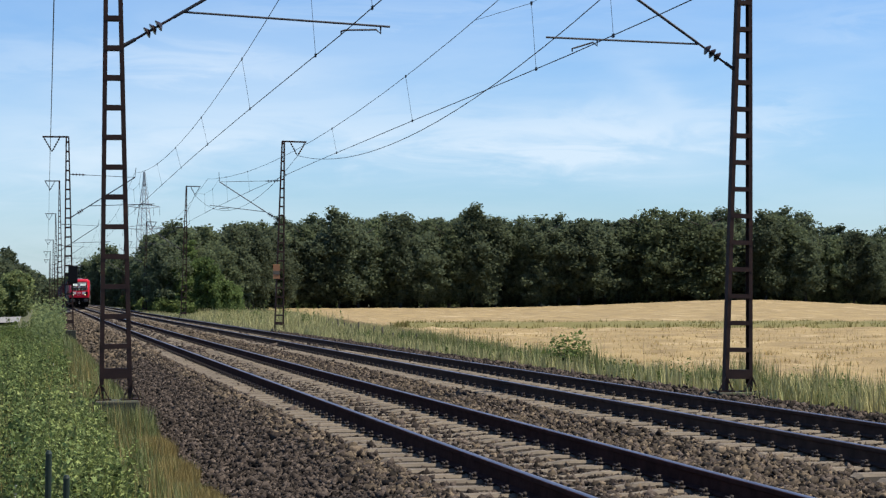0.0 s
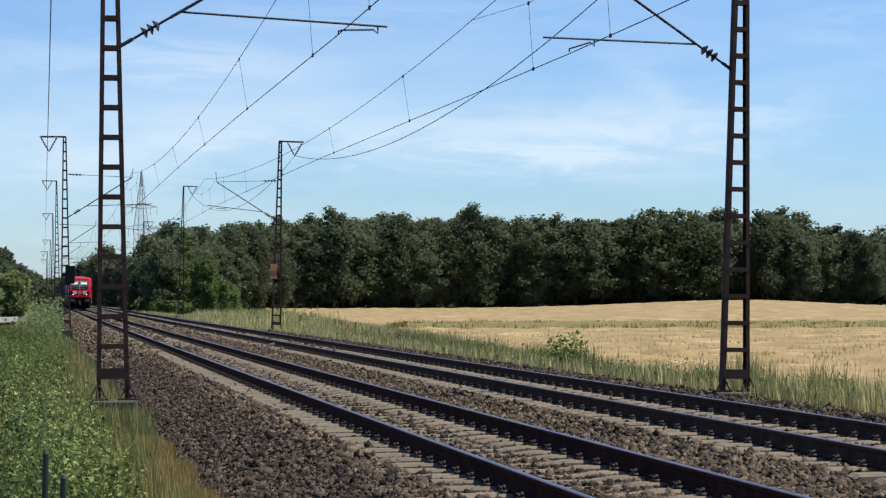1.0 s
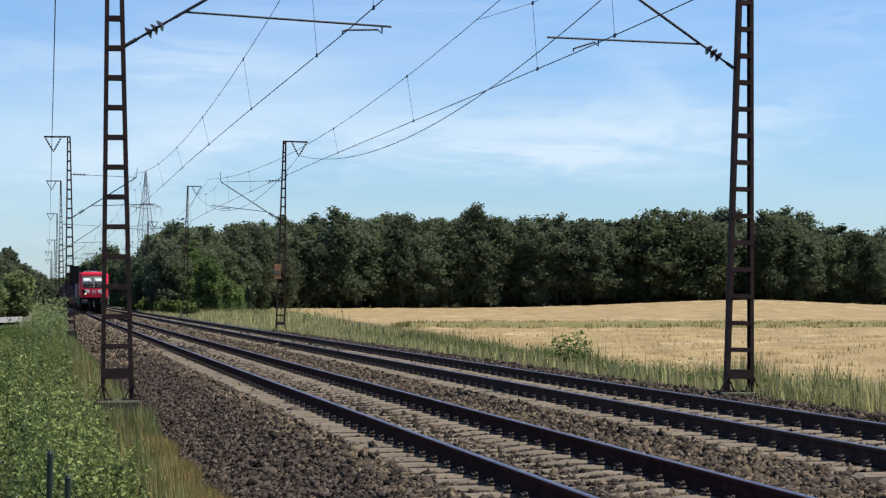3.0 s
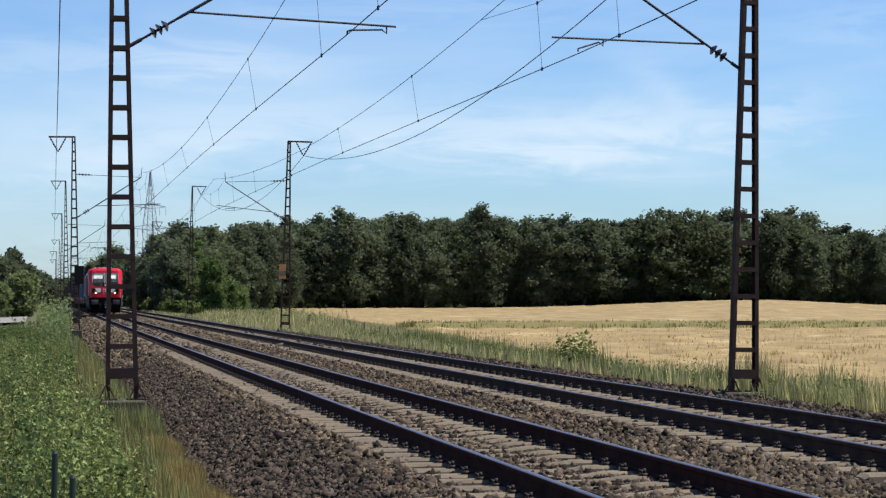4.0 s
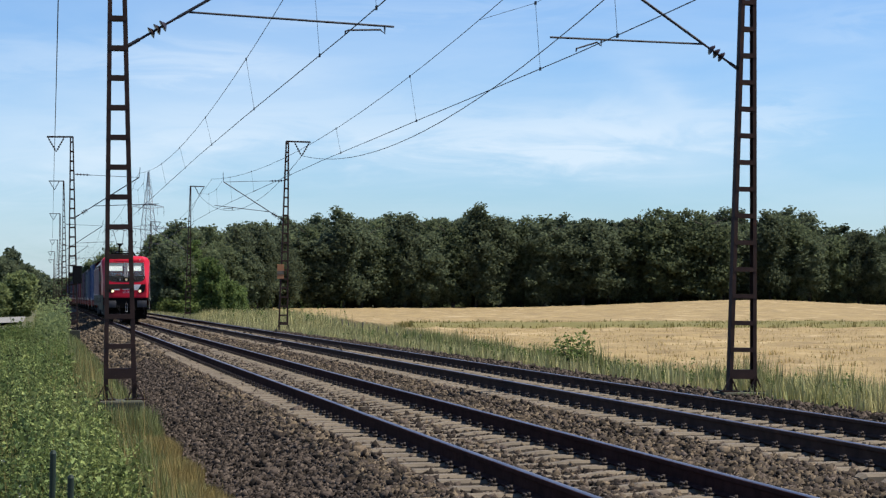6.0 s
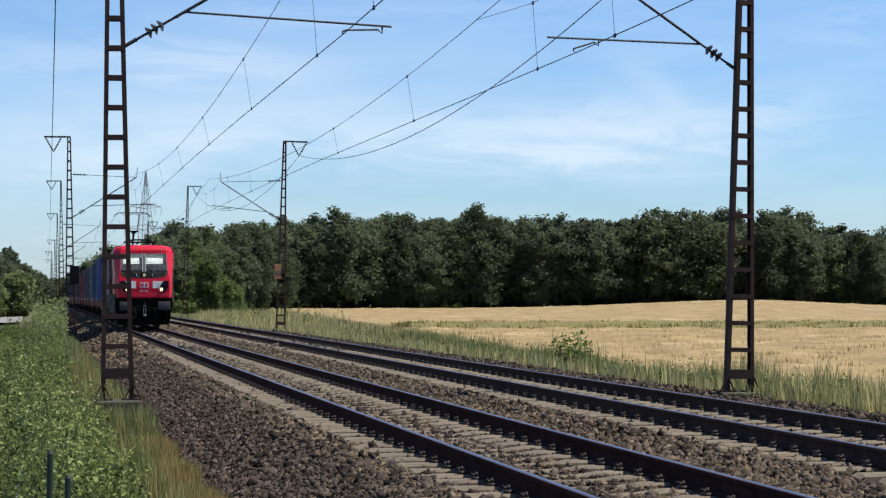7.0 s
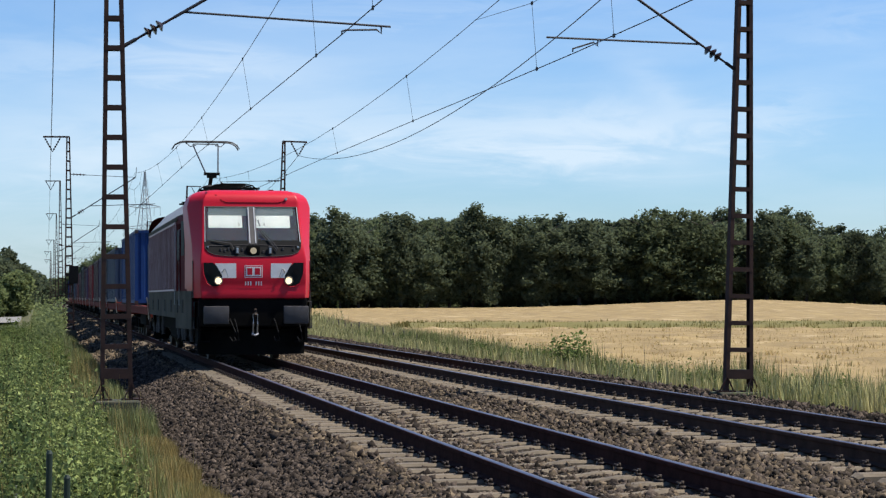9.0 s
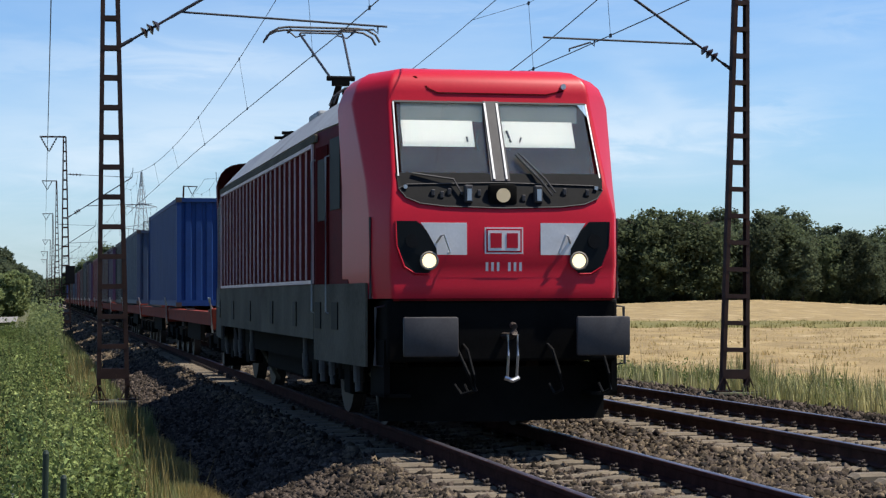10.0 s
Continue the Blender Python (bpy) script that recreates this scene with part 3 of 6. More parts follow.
def rig(base, height, lean, track_x, cz, first, foot, top, pull=1):
    m, dirn, a, d, tip = mast(height, 1 if track_x > base[0] else -1, track_x - base[0], first, foot, top + (track_x - base[0]) * math.sin(radians(lean)))
    m.matrix_basis = pose(*base, 0, lean, 0)
    zc = cz - base[2] + (track_x - base[0]) * math.sin(radians(lean))
    s = a + d * (0.285 if pull > 0 else 0.222)
    rx = track_x - base[0] - 5.6 * math.sin(radians(lean))
    bm = B()
    e = Vector((rx + dirn * (0.78 if pull > 0 else 0.22), 0, zc + (0.135 if pull > 0 else 0.22)))
    rod(bm, s, e, 0.017, 8)
    reg = part("registration_tube", bm, M_TUBE, m, "thin dark registration tube")
    bm = B()
    h = e - Vector((dirn * 0.15, 0, 0)) if pull > 0 else s + (e - s) * 0.67
    w = rx + (0.0 if pull > 0 else 0.24)
    tube(bm, [h, h - Vector((0, 0, 0.11)), h - Vector((0.07, 0, 0.05)), (w + 0.06, 0, zc + 0.07), (w, 0, zc + 0.05), (w, 0, zc)], 0.016, 6)
    part("steady_arm", bm, M_TUBE, reg)
    # top tie with its insulator
    bm = B()
    rod(bm, tip, (tip.x + dirn * 0.05, 0, zc + 1.9), 0.014, 6)
    t0 = Vector((dirn * 0.12, 0, 7.5))
    rod(bm, t0 + (tip - t0) * 0.25, tip, 0.012, 6)
    tie = part("top_tie", bm, M_TUBE, m)
    bm = B()
    insulator(bm, t0, t0 + (tip - t0) * 0.25, 4, 0.06)
    part("insulator", bm, M_PORC, tie, "brown porcelain insulator")
    # concrete foundation
    f = empty("mast_foundation", "weathered mossy concrete foundation under a mast", "foundation", "mast foundations")
    f.matrix_basis = pose(base[0], base[1], base[2], 0, 0, 0)
    bm = B()
    _ = box(bm, -0.345, 0.345, -0.3, 0.34, -1.1, -0.001, 0.03) if pull > 0 else box(bm, -0.38, 0.38, -0.2, 0.38, -1.1, -0.001, 0.03)
    part("block", bm, M_FOUND, f)
    return m


SHIFT = {95: 0.19, 160: 0.30, 225: 0.33, 290: 0.30, 97.5: 0.13}
LEFT = [(-37, 9.2), (30.1, 9.2), (95, 9.3), (160, 11.0), (225, 11.1), (290, 10.0), (355, 9.8), (420, 9.6)]
RIGHT = [(-35, 10.4), (31.4, 10.5), (97.5, 9.5), (164.5, 11.0), (230, 10.5), (295, 10)]
for y, h in LEFT:
    rig((-3.49 + bend(y) + SHIFT.get(y, 0), y, -0.13), h, -0.45, bend(y), contact_z(y), 0.365, 5.42, 7.38, pull=1)
for y, h in RIGHT:
    rig((7.01 + bend(y) + SHIFT.get(y, 0), y, -0.2), h, 1.35, GAP + bend(y), contact_z(y) - 0.02, 0.258, 5.5, 7.42, pull=-1)


def wires(cx, s0, dz, label, step, high, sag, swing, aside, gaps):
    """Contact wire, carrier with its droppers, and the stitch wire that hangs below the carrier at each mast."""
    line = empty("overhead_line", label, "overhead line", "overhead lines")
    ys = [s0 + step * k + step * j / 16 for k in range(-1, 6) for j in range(16)]

    def low(y):
        return Vector((cx + bend(y) + swing * math.cos(math.pi * (y - s0) / step), y, contact_z(y) + dz))

    def high_(y):
        return Vector((cx + bend(y) + 0.8 * swing * math.cos(math.pi * (y - s0) / step) + aside, y, carrier_z(y, s0, step, high, sag)))

    part("contact_wire", tube(B(), [low(y) for y in ys], 0.0085, 6), M_WIRE, line)
    part("carrier_wire", tube(B(), [high_(y) for y in ys], 0.0075, 6), M_WIRE, line)

    def dropper(a, b):
        bm = B()
        rod(bm, a, b, 0.0042, 5)
        for q in (a, b):
            box(bm, q.x - 0.012, q.x + 0.012, q.y - 0.04, q.y + 0.04, q.z - 0.03, q.z + 0.03)
        part("dropper", bm, M_WIRE, line)

    for k in range(-1, 4):
        m = s0 + step * k
        ends = [high_(m - 6.6), high_(m + 6.6)]
        under = [Vector((0.5 * (low(m + q).x + high_(m + q).x), m + q, high_(m + q).z - 0.50)) for q in (-gaps[0], gaps[0])]
        part("stitch_wire", tube(B(), [ends[0], under[0], under[1], ends[1]], 0.005, 5), M_WIRE, line)
        for u in under:
            dropper(low(u.y), u)
        for o in gaps[1:]:
            dropper(low(m + o), high_(m + o))


wires(0.0, 30.1, 0.0, "dark contact and carrier wires above the near track", 65.0, 7.47, 1.02, 0.0, -0.18, (2.9, 13.5, 24.8, 35.4, 46.0, 55.2))
wires(GAP, 31.4, -0.06, "dark contact and carrier wires above the second track", 66.2, 7.36, 1.00, 0.24, -0.12, (2.4, 14.0, 25.4, 36.6, 47.6, 56.5))


def feeder(x, posts, drop, sag, label):
    f = empty("feeder_line", label, "power cable", "feeder lines")
    for (y0, h0), (y1, h1) in zip(posts, posts[1:]):
        pts = []
        for j in range(25):
            u = j / 24
            y = y0 + (y1 - y0) * u
            pts.append((x + bend(y) + SHIFT.get(y0, 0) * (1 - u) + SHIFT.get(y1, 0) * u, y, h0 + (h1 - h0) * u + drop - sag * 4 * u * (1 - u)))
        part("cable", tube(B(), pts, 0.0125, 6), M_WIRE, f)


feeder(-3.49 - 0.74 - 0.15, LEFT, -0.13 - 0.72, 0.9, "bare feeder cable on top of the masts")
feeder(7.01 + 0.74 + 0.22, RIGHT, -0.2 - 0.72, 2.0, "sagging bare feeder cable on top of the masts")


def pylon(x, y, h):
    p = empty("transmission_pylon", "tall galvanised lattice power pylon far behind the trees", "pylon")
    p.matrix_basis = pose(x, y, -1, 0, 0, 20)
    hw = lambda z: 2.7 * (1 - z / h) + 0.35 * z / h if z < 0.55 * h else max(0.12, 1.75 * (1 - (z - 0.55 * h) / (0.45 * h)))
    lv = [h * k / 16 for k in range(17)]
    for sx, sy in ((-1, -1), (1, -1), (1, 1), (-1, 1)):
        bm = B()
        for a, b in zip(lv, lv[1:]):
            beam(bm, (sx * hw(a), sy * hw(a), a), (sx * hw(b), sy * hw(b), b), 0.15, 0.15)
        part("corner_leg", bm, M_GALV, p)
    for a, b in zip(lv, lv[1:]):
        bm = B()
        for s in (-1, 1):
            beam(bm, (-hw(a), s * hw(a), a), (hw(b), s * hw(b), b), 0.075, 0.075)
            beam(bm, (hw(a), s * hw(a), a), (-hw(b), s * hw(b), b), 0.075, 0.075)
            beam(bm, (s * hw(a), -hw(a), a), (s * hw(b), hw(b), b), 0.075, 0.075)
        part("bracing", bm, M_GALV, p)
    for z, w in ((0.58, 0.17), (0.74, 0.125)):
        bm = B()
        for s in (-1, 1):
            for q in (-0.6, 0.6):
                beam(bm, (0, q, h * z + 0.9), (s * h * w, 0, h * z), 0.16, 0.16)
                beam(bm, (0, q, h * z - 0.6), (s * h * w, 0, h * z), 0.16, 0.16)
        arm = part("crossarm", bm, M_GALV, p)
        for s in (-1, -0.6, 0.6, 1):
            bm = B()
            insulator(bm, (s * h * w, 0, h * z), (s * h * w, 0, h * z - 2.6), 7, 0.22)
            part("insulator_string", bm, M_PORC, arm)


pylon(25.2, 560, 38.3)
# ---- locomotive (its own space: x to the right, y to the rear from the buffer faces, z from the rail head) ----
FACE = ((1.42, 0.605, 1.15, 1.46), (1.55, 0.592, 1.16, 1.47), (1.63, 0.615, 1.165, 1.48), (1.76, 0.60, 1.17, 1.48), (2.28, 0.60, 1.17, 1.48), (2.62, 0.74, 1.12, 1.48), (3.47, 1.20, 1.08, 1.53), (3.57, 1.215, 1.07, 1.50),
        (3.68, 1.25, 1.05, 1.45), (3.76, 1.32, 1.01, 1.37), (3.82, 1.44, 0.95, 1.26), (3.855, 1.60, 0.86, 1.10), (3.87, 1.80, 0.74, 0.92))
PANE_ROW = 5


def face_y(z):
    return float(np.interp(z, [f[0] for f in FACE], [f[1] for f in FACE]))


def side_x(y):
    """Half the width of the body at y: the cabs taper towards both ends."""
    y = min(y, 18.9 - y)
    return 1.48 - 0.165 * max(0.0, 3.75 - y) / 2.72


def cab_ring(z, yf, wf, ws, flip):
    """One level of the cab: side, a flat bevelled corner with small radii, then the face."""
    wc = max(wf + 0.03, ws * side_x(yf + 0.45) / 1.48)
    side, outer, inner = Vector((-ws * side_x(2.3) / 1.48, 2.3)), Vector((-wc, yf + 0.42)), Vector((-wf, yf))
    if side.y < outer.y + 0.05:
        side.y = outer.y + 0.05
    pts = [side]
    for p, a, b, reach in ((outer, side, inner, 0.05), (inner, outer, Vector((0, yf)), 0.035)):
        u, v = (a - p).normalized() * min(reach, 0.4 * (a - p).length), (b - p).normalized() * min(reach, 0.4 * (b - p).length)
        pts += [p + u, p + 0.3 * u + 0.06 * v, p + 0.06 * u + 0.3 * v, p + v]
    pts = [(p.x, p.y) for p in pts]
    pts += [(-x, y) for x, y in pts[::-1]]
    if flip:
        pts = [(-x, 18.9 - y) for x, y in pts]
    return [(x, y, z) for x, y in pts]


def taper(bm):
    for v in bm.verts:
        v.co.x *= side_x(v.co.y) / 1.48
    return bm


def slab(outline, off, thick):
    """A plate that follows the front face, through (x, z) points."""
    bm = B()
    back = [bm.verts.new((x, face_y(z) - off + 0.004, z)) for x, z in outline]
    front = [bm.verts.new((x, face_y(z) - off - thick, z)) for x, z in outline]
    n = len(outline)
    bm.faces.new(front)
    bm.faces.new(back[::-1])
    for k in range(n):
        bm.faces.new((back[k], back[(k + 1) % n], front[(k + 1) % n], front[k]))
    return bm


def clear_glass():
    """Windscreen glass under a thin dusty film that also stands in for sky sheen."""
    m = bpy.data.materials.new("windscreen_glass")
    m.use_nodes = True
    t = m.node_tree
    b = t.nodes["Principled BSDF"]
    b.inputs["Base Color"].default_value = (0.93, 0.97, 0.96, 1)
    b.inputs["Transmission Weight"].default_value = 1.0
    b.inputs["Roughness"].default_value = 0.02
    b.inputs["IOR"].default_value = 1.5
    # The pale diffuse film paints the lighter, hazy sheen of reflected sky.
    dust_sheen = t.nodes.new("ShaderNodeBsdfDiffuse")
    dust_sheen.inputs[0].default_value = (0.50, 0.55, 0.53, 1)
    spots = t.nodes.new("ShaderNodeTexNoise")
    spots.inputs["Scale"].default_value, spots.inputs["Detail"].default_value = 2.5, 6
    film = t.nodes.new("ShaderNodeMapRange")
    film.inputs["To Min"].default_value, film.inputs["To Max"].default_value = 0.012, 0.06
    mix = t.nodes.new("ShaderNodeMixShader")
    for a, c in ((spots.outputs[0], film.inputs[0]), (film.outputs[0], mix.inputs[0]), (b.outputs[0], mix.inputs[1]), (dust_sheen.outputs[0], mix.inputs[2]), (mix.outputs[0], t.nodes["Material Output"].inputs[0])):
        t.links.new(a, c)
    return m


M_PANE = clear_glass()


def wheelset(name, parent, y, r, x=0.0):
    w = new(name)
    w.parent = parent
    w.matrix_basis = pose(x, y, r)
    for s in (-1, 1):
        bm = B()
        rod(bm, (s * 0.69, 0, 0), (s * 0.82, 0, 0), r, 28)
        rod(bm, (s * 0.665, 0, 0), (s * 0.695, 0, 0), r + 0.028, 28)
        rod(bm, (s * 0.80, 0, 0), (s * 0.86, 0, 0), 0.14, 12)
        for k in range(4):
            a = math.pi / 2 * k
            box(bm, s * 0.82 - 0.012, s * 0.82 + 0.012, math.cos(a) * r * 0.55 - 0.05, math.cos(a) * r * 0.55 + 0.05, math.sin(a) * r * 0.55 - 0.05, math.sin(a) * r * 0.55 + 0.05)
        part("wheel", bm, M_STEEL, w)
    part("axle", rod(B(), (-0.7, 0, 0), (0.7, 0, 0), 0.09, 12), M_STEEL, w)
    return w


WHEELS = []


def buffer(parent, x, y, s, plate=(0.275, 0.195)):
    bm = B()
    box(bm, x - plate[0], x + plate[0], y if s > 0 else y - 0.05, y + 0.05 if s > 0 else y, 1.045 - plate[1], 1.045 + plate[1], 0.02)
    pl = part("buffer", bm, M_BUFFER, parent, "dull grey rectangular buffer plate", True)
    bm = B()
    rod(bm, (x, y + s * 0.04, 1.045), (x, y + s * 0.36, 1.045), 0.10, 14)
    rod(bm, (x, y + s * 0.3, 1.045), (x, y + s * 0.64, 1.045), 0.14, 14)
    part("buffer_shank", bm, M_BLACK, pl)


def locomotive():
    L = empty("locomotive", "red electric freight locomotive with raised pantograph, dusty shade-darkened sides", "locomotive", "train")
    # side walls and roof as one hull between the cabs
    half = [(1.48, 0.98), (1.48, 1.6), (1.48, 3.22), (1.44, 3.34), (1.02, 3.80), (0.85, 3.86)]
    ring = [(-x, z) for x, z in half] + [(x, z) for x, z in half[::-1]]
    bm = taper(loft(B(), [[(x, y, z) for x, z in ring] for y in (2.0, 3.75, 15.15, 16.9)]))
    part("body", bm, M_BODY, L, "dusty red locomotive body, colour darkened for shade", True)
    for s in (-1, 1):
        bm = B()
        bm2 = [[(s * 1.449, y, 3.36), (s * 1.02, y, 3.812), (s * 0.86, y, 3.875), (s * 0.3, y, 3.885), (s * 0.3, y, 3.80), (s * 1.0, y, 3.76), (s * 1.40, y, 3.34)] for y in (2.06, 3.75, 15.15, 16.84)]
        part("roof_slope", taper(loft(bm, bm2)), M_ROOF, L, "dirty light grey roof edge")
    for flip in (False, True):
        bm = B()
        rings = [[bm.verts.new(p) for p in cab_ring(z, yf, wf, ws, flip)] for z, yf, wf, ws in FACE]
        n = len(rings[0])
        for j, (u, v) in enumerate(zip(rings, rings[1:])):
            for k in range(n - 1):
                if j == PANE_ROW and k == 8:
                    continue
                bm.faces.new((u[k], u[k + 1], v[k + 1], v[k]))
        bm.faces.new(rings[0][::-1])
        bm.faces.new(rings[-1])
        # The rear cab takes the darkened side red: its shade is in the colour.
        cab = part("cab", bm, M_BODY if flip else M_RED, L, "dusty red rear cab shell, colour darkened for shade" if flip else "bright red cab shell with bevelled corners", True)
        bm = B()
        y0, y1 = (2.2, 2.8) if not flip else (16.1, 16.7)
        box(bm, -1.2, 1.2, y0, y1, 1.5, 3.3)
        box(bm, -1.05, 1.05, *((0.80, 1.5) if not flip else (17.4, 18.1)), 1.6, 2.64)
        part("cab_interior", bm, M_CABIN, cab, "grey driving desk and rear wall inside the cab")
    # windscreen: two panes, middle post, trims, blinds and visors behind the glass
    for x0, x1 in ((-1.02, -0.075), (0.075, 1.02)):
        bm = slab([(x0, 2.66), (x1, 2.66), (x1 * 0.98 if x1 > 0.5 else x1, 3.45), (x0 * 0.98 if x0 < -0.5 else x0, 3.45)], -0.012, 0.006)
        pane = part("windscreen", bm, M_PANE, L, "dusty windscreen half with painted sky sheen and lowered white blind")
        pane.visible_shadow = False
        fx0, fx1 = (x0 + 0.06, x1 - 0.13) if x0 < 0 else (x0 + 0.03, x1 - 0.15)
        bm = B()
        for k in range(6):
            z = 3.01 + k * 0.046
            y = face_y(z) + 0.075
            beam(bm, (fx0, y, z), (fx1, y, z), 0.012, 0.05)
        part("sun_blind", bm, M_BLIND, pane, "white slatted sun blind")
        bm = B()
        y = face_y(3.36) + 0.10
        beam(bm, (x0 * 0.93 if x0 < 0 else x0, y, 3.36), (x1 * 0.93 if x1 > 0 else x1, y, 3.36), 0.02, 0.19)
        part("visor", bm, M_VISOR, pane, "grey visor above the blind")
    bm = slab([(-0.10, 2.62), (0.10, 2.62), (0.085, 3.48), (-0.085, 3.48)], 0.0, 0.018)
    part("middle_post", bm, M_BUFFER, L, "dark grey post between the windscreens")
    for x in (-0.065, 0.065):
        part("post_trim", slab([(x - 0.010, 2.64), (x + 0.010, 2.64), (x + 0.007, 3.46), (x - 0.013, 3.46)], 0.02, 0.012), M_ALU, L, "bright metal strip")
    for s in (-1, 1):
        part("side_trim", slab([(s * 1.052, 2.66), (s * 1.066, 2.66), (s * 1.040, 3.46), (s * 1.026, 3.46)], 0.006, 0.010), M_ALU, L, "bright metal strip")
        bm = B()
        tube(bm, [(s * 0.16, face_y(3.05) + 0.05, 2.95), (s * 0.19, face_y(3.05) + 0.06, 3.02), (s * 0.15, face_y(3.15) + 0.06, 3.16)], 0.014, 6)
        tube(bm, [(s * 0.19, face_y(3.05) + 0.06, 3.02), (s * 0.27, face_y(3.05) + 0.06, 3.01), (s * 0.29, face_y(3.05) + 0.05, 3.09)], 0.010, 6)
        part("cab_lamp_arm", bm, M_RUBBER, L)
    part("upper_rim", slab([(-1.03, 3.455), (1.03, 3.455), (1.03, 3.475), (-1.03, 3.475)], 0.004, 0.010), M_BUFFER, L)
    # wiper bay below the panes
    edge = [(-1.07, 2.53), (-1.0, 2.44), (-0.86, 2.38), (-0.6, 2.35), (0, 2.335), (0.6, 2.35), (0.86, 2.38), (1.0, 2.44), (1.07, 2.53)]
    bay = part("wiper_bay", slab(edge + [(1.08, 2.70), (-1.08, 2.70)], 0.004, 0.012), M_RUBBER, L, "black recessed wiper bay")
    part("bay_rim", tube(B(), [(x, face_y(z) - 0.018, z) for x, z in edge + [(0.98, 2.575), (0, 2.60), (-0.98, 2.575), edge[0]]], 0.007, 6), M_BUFFER, bay)
    for x in (-1.0, 1.0):
        part("washer_jet", rod(B(), (x, face_y(2.55) - 0.01, 2.55), (x, face_y(2.55) - 0.04, 2.55), 0.022, 10), M_ALU, bay)
    for x in (-0.36, 0.37):
        bm = B()
        box(bm, x - 0.045, x + 0.045, face_y(2.48) - 0.08, face_y(2.48) - 0.01, 2.39, 2.57, 0.015)
        wm = part("wiper_motor", bm, M_BUFFER, bay)
        part("motor_plate", box(B(), x - 0.018, x + 0.026, face_y(2.48) - 0.088, face_y(2.48) - 0.081, 2.41, 2.53), M_ALU, wm)
    bm = B()
    tube(bm, [(0.52, face_y(2.5) - 0.06, 2.47), (0.42, face_y(2.64) - 0.06, 2.62), (0.19, face_y(2.90) - 0.035, 2.90)], 0.014, 6)
    tube(bm, [(0.55, face_y(2.5) - 0.07, 2.50), (0.46, face_y(2.64) - 0.07, 2.64), (0.22, face_y(2.91) - 0.045, 2.915)], 0.010, 6)
    part("wiper", bm, M_BUFFER, bay, "grey windscreen wiper")
    bm = B()
    tube(bm, [(-0.42, face_y(2.5) - 0.06, 2.47), (-0.5, face_y(2.62) - 0.05, 2.63), (-0.92, face_y(2.7) - 0.04, 2.69)], 0.012, 6)
    part("wiper", bm, M_BUFFER, bay, "grey windscreen wiper")
    for x, z in ((-0.72, 2.49), (-0.63, 2.47), (-0.55, 2.5), (-0.24, 2.49), (0.22, 2.44), (0.66, 2.51), (0.9, 2.5)):
        bm = B()
        box(bm, x - 0.02, x + 0.02, face_y(z) - 0.04, face_y(z) - 0.01, z - 0.035, z + 0.035, 0.008)
        part("bracket", bm, M_BUFFER, bay)
    bm = B()
    box(bm, -0.15, 0.15, face_y(2.46) - 0.06, face_y(2.46) + 0.02, 2.36, 2.58, 0.03)
    up = part("upper_headlight", bm, M_BLACK, L, "dim headlight in a black housing", True)
    part("lens", rod(B(), (0, face_y(2.46) - 0.075, 2.465), (0, face_y(2.46) - 0.05, 2.465), 0.072, 20), M_LAMP2, up, "dimly lit warm round lens")
    # lower lights
    for s in (-1, 1):
        o = [(s * 1.12, 2.20), (s * 0.90, 2.20), (s * 0.80, 2.10), (s * 0.70, 1.92), (s * 0.69, 1.78), (s * 0.78, 1.68), (s * 0.92, 1.67), (s * 1.03, 1.74), (s * 1.11, 1.95)]
        hsg = part("light_housing", slab(o, 0.004, 0.014), M_GLASS, L, "black glazed light housing")
        yy = face_y(1.8) - 0.02
        lamp = part("headlight", rod(B(), (s * 0.78, yy - 0.015, 1.80), (s * 0.78, yy + 0.01, 1.80), 0.072, 24), M_LAMP, hsg, "lit round headlight, warm white")
        ring_ = [(s * 0.78 + 0.084 * math.cos(k * math.pi / 12), yy - 0.016, 1.80 + 0.084 * math.sin(k * math.pi / 12)) for k in range(25)]
        part("lamp_ring", tube(B(), ring_, 0.014, 6), M_LENS, lamp)
        part("housing_rim", tube(B(), [(x, face_y(z) - 0.014, z) for x, z in ((s * 1.12, 2.20), (s * 1.11, 1.95), (s * 1.03, 1.74), (s * 0.92, 1.67), (s * 0.78, 1.665))], 0.010, 6), M_RED, hsg)
        bm = B()
        rod(bm, (s * 0.95, yy - 0.006, 2.0), (s * 0.95, yy + 0.01, 2.0), 0.07, 18)
        part("tail_light", bm, M_RUBBER, hsg)
        o = [(s * 0.86, 2.185), (s * 0.385, 2.185), (s * 0.385, 1.86), (s * 0.715, 1.86), (s * 0.735, 1.95), (s * 0.80, 2.10)]
        part("white_panel", slab(o, 0.004, 0.006), M_WHITE, L, "off-white reflective panel")
        bm = B()
        tube(bm, [(s * 0.58, yy + 0.02, 1.88), (s * 0.565, yy - 0.04, 1.88), (s * 0.63, yy - 0.05, 2.06), (s * 0.66, yy - 0.03, 2.05), (s * 0.70, yy + 0.02, 1.98)], 0.012, 6)
        part("grab_handle", bm, M_ALU, L, "short bare-metal grab handle")
        bm = B()
        tube(bm, [(s * 1.2, 1.05, 2.25), (s * 1.31, 0.98, 2.25), (s * 1.31, 0.98, 1.42), (s * 1.2, 1.05, 1.42)], 0.015, 6)
        part("hand_rail", bm, M_BUFFER, L, "upright hand rail at the cab corner")
    # emblem as plain shapes, and number bars
    em = part("emblem_plate", slab([(-0.20, 1.87), (0.20, 1.87), (0.20, 2.14), (-0.20, 2.14)], 0.004, 0.006), M_WHITE, L, "small red and white emblem plate")
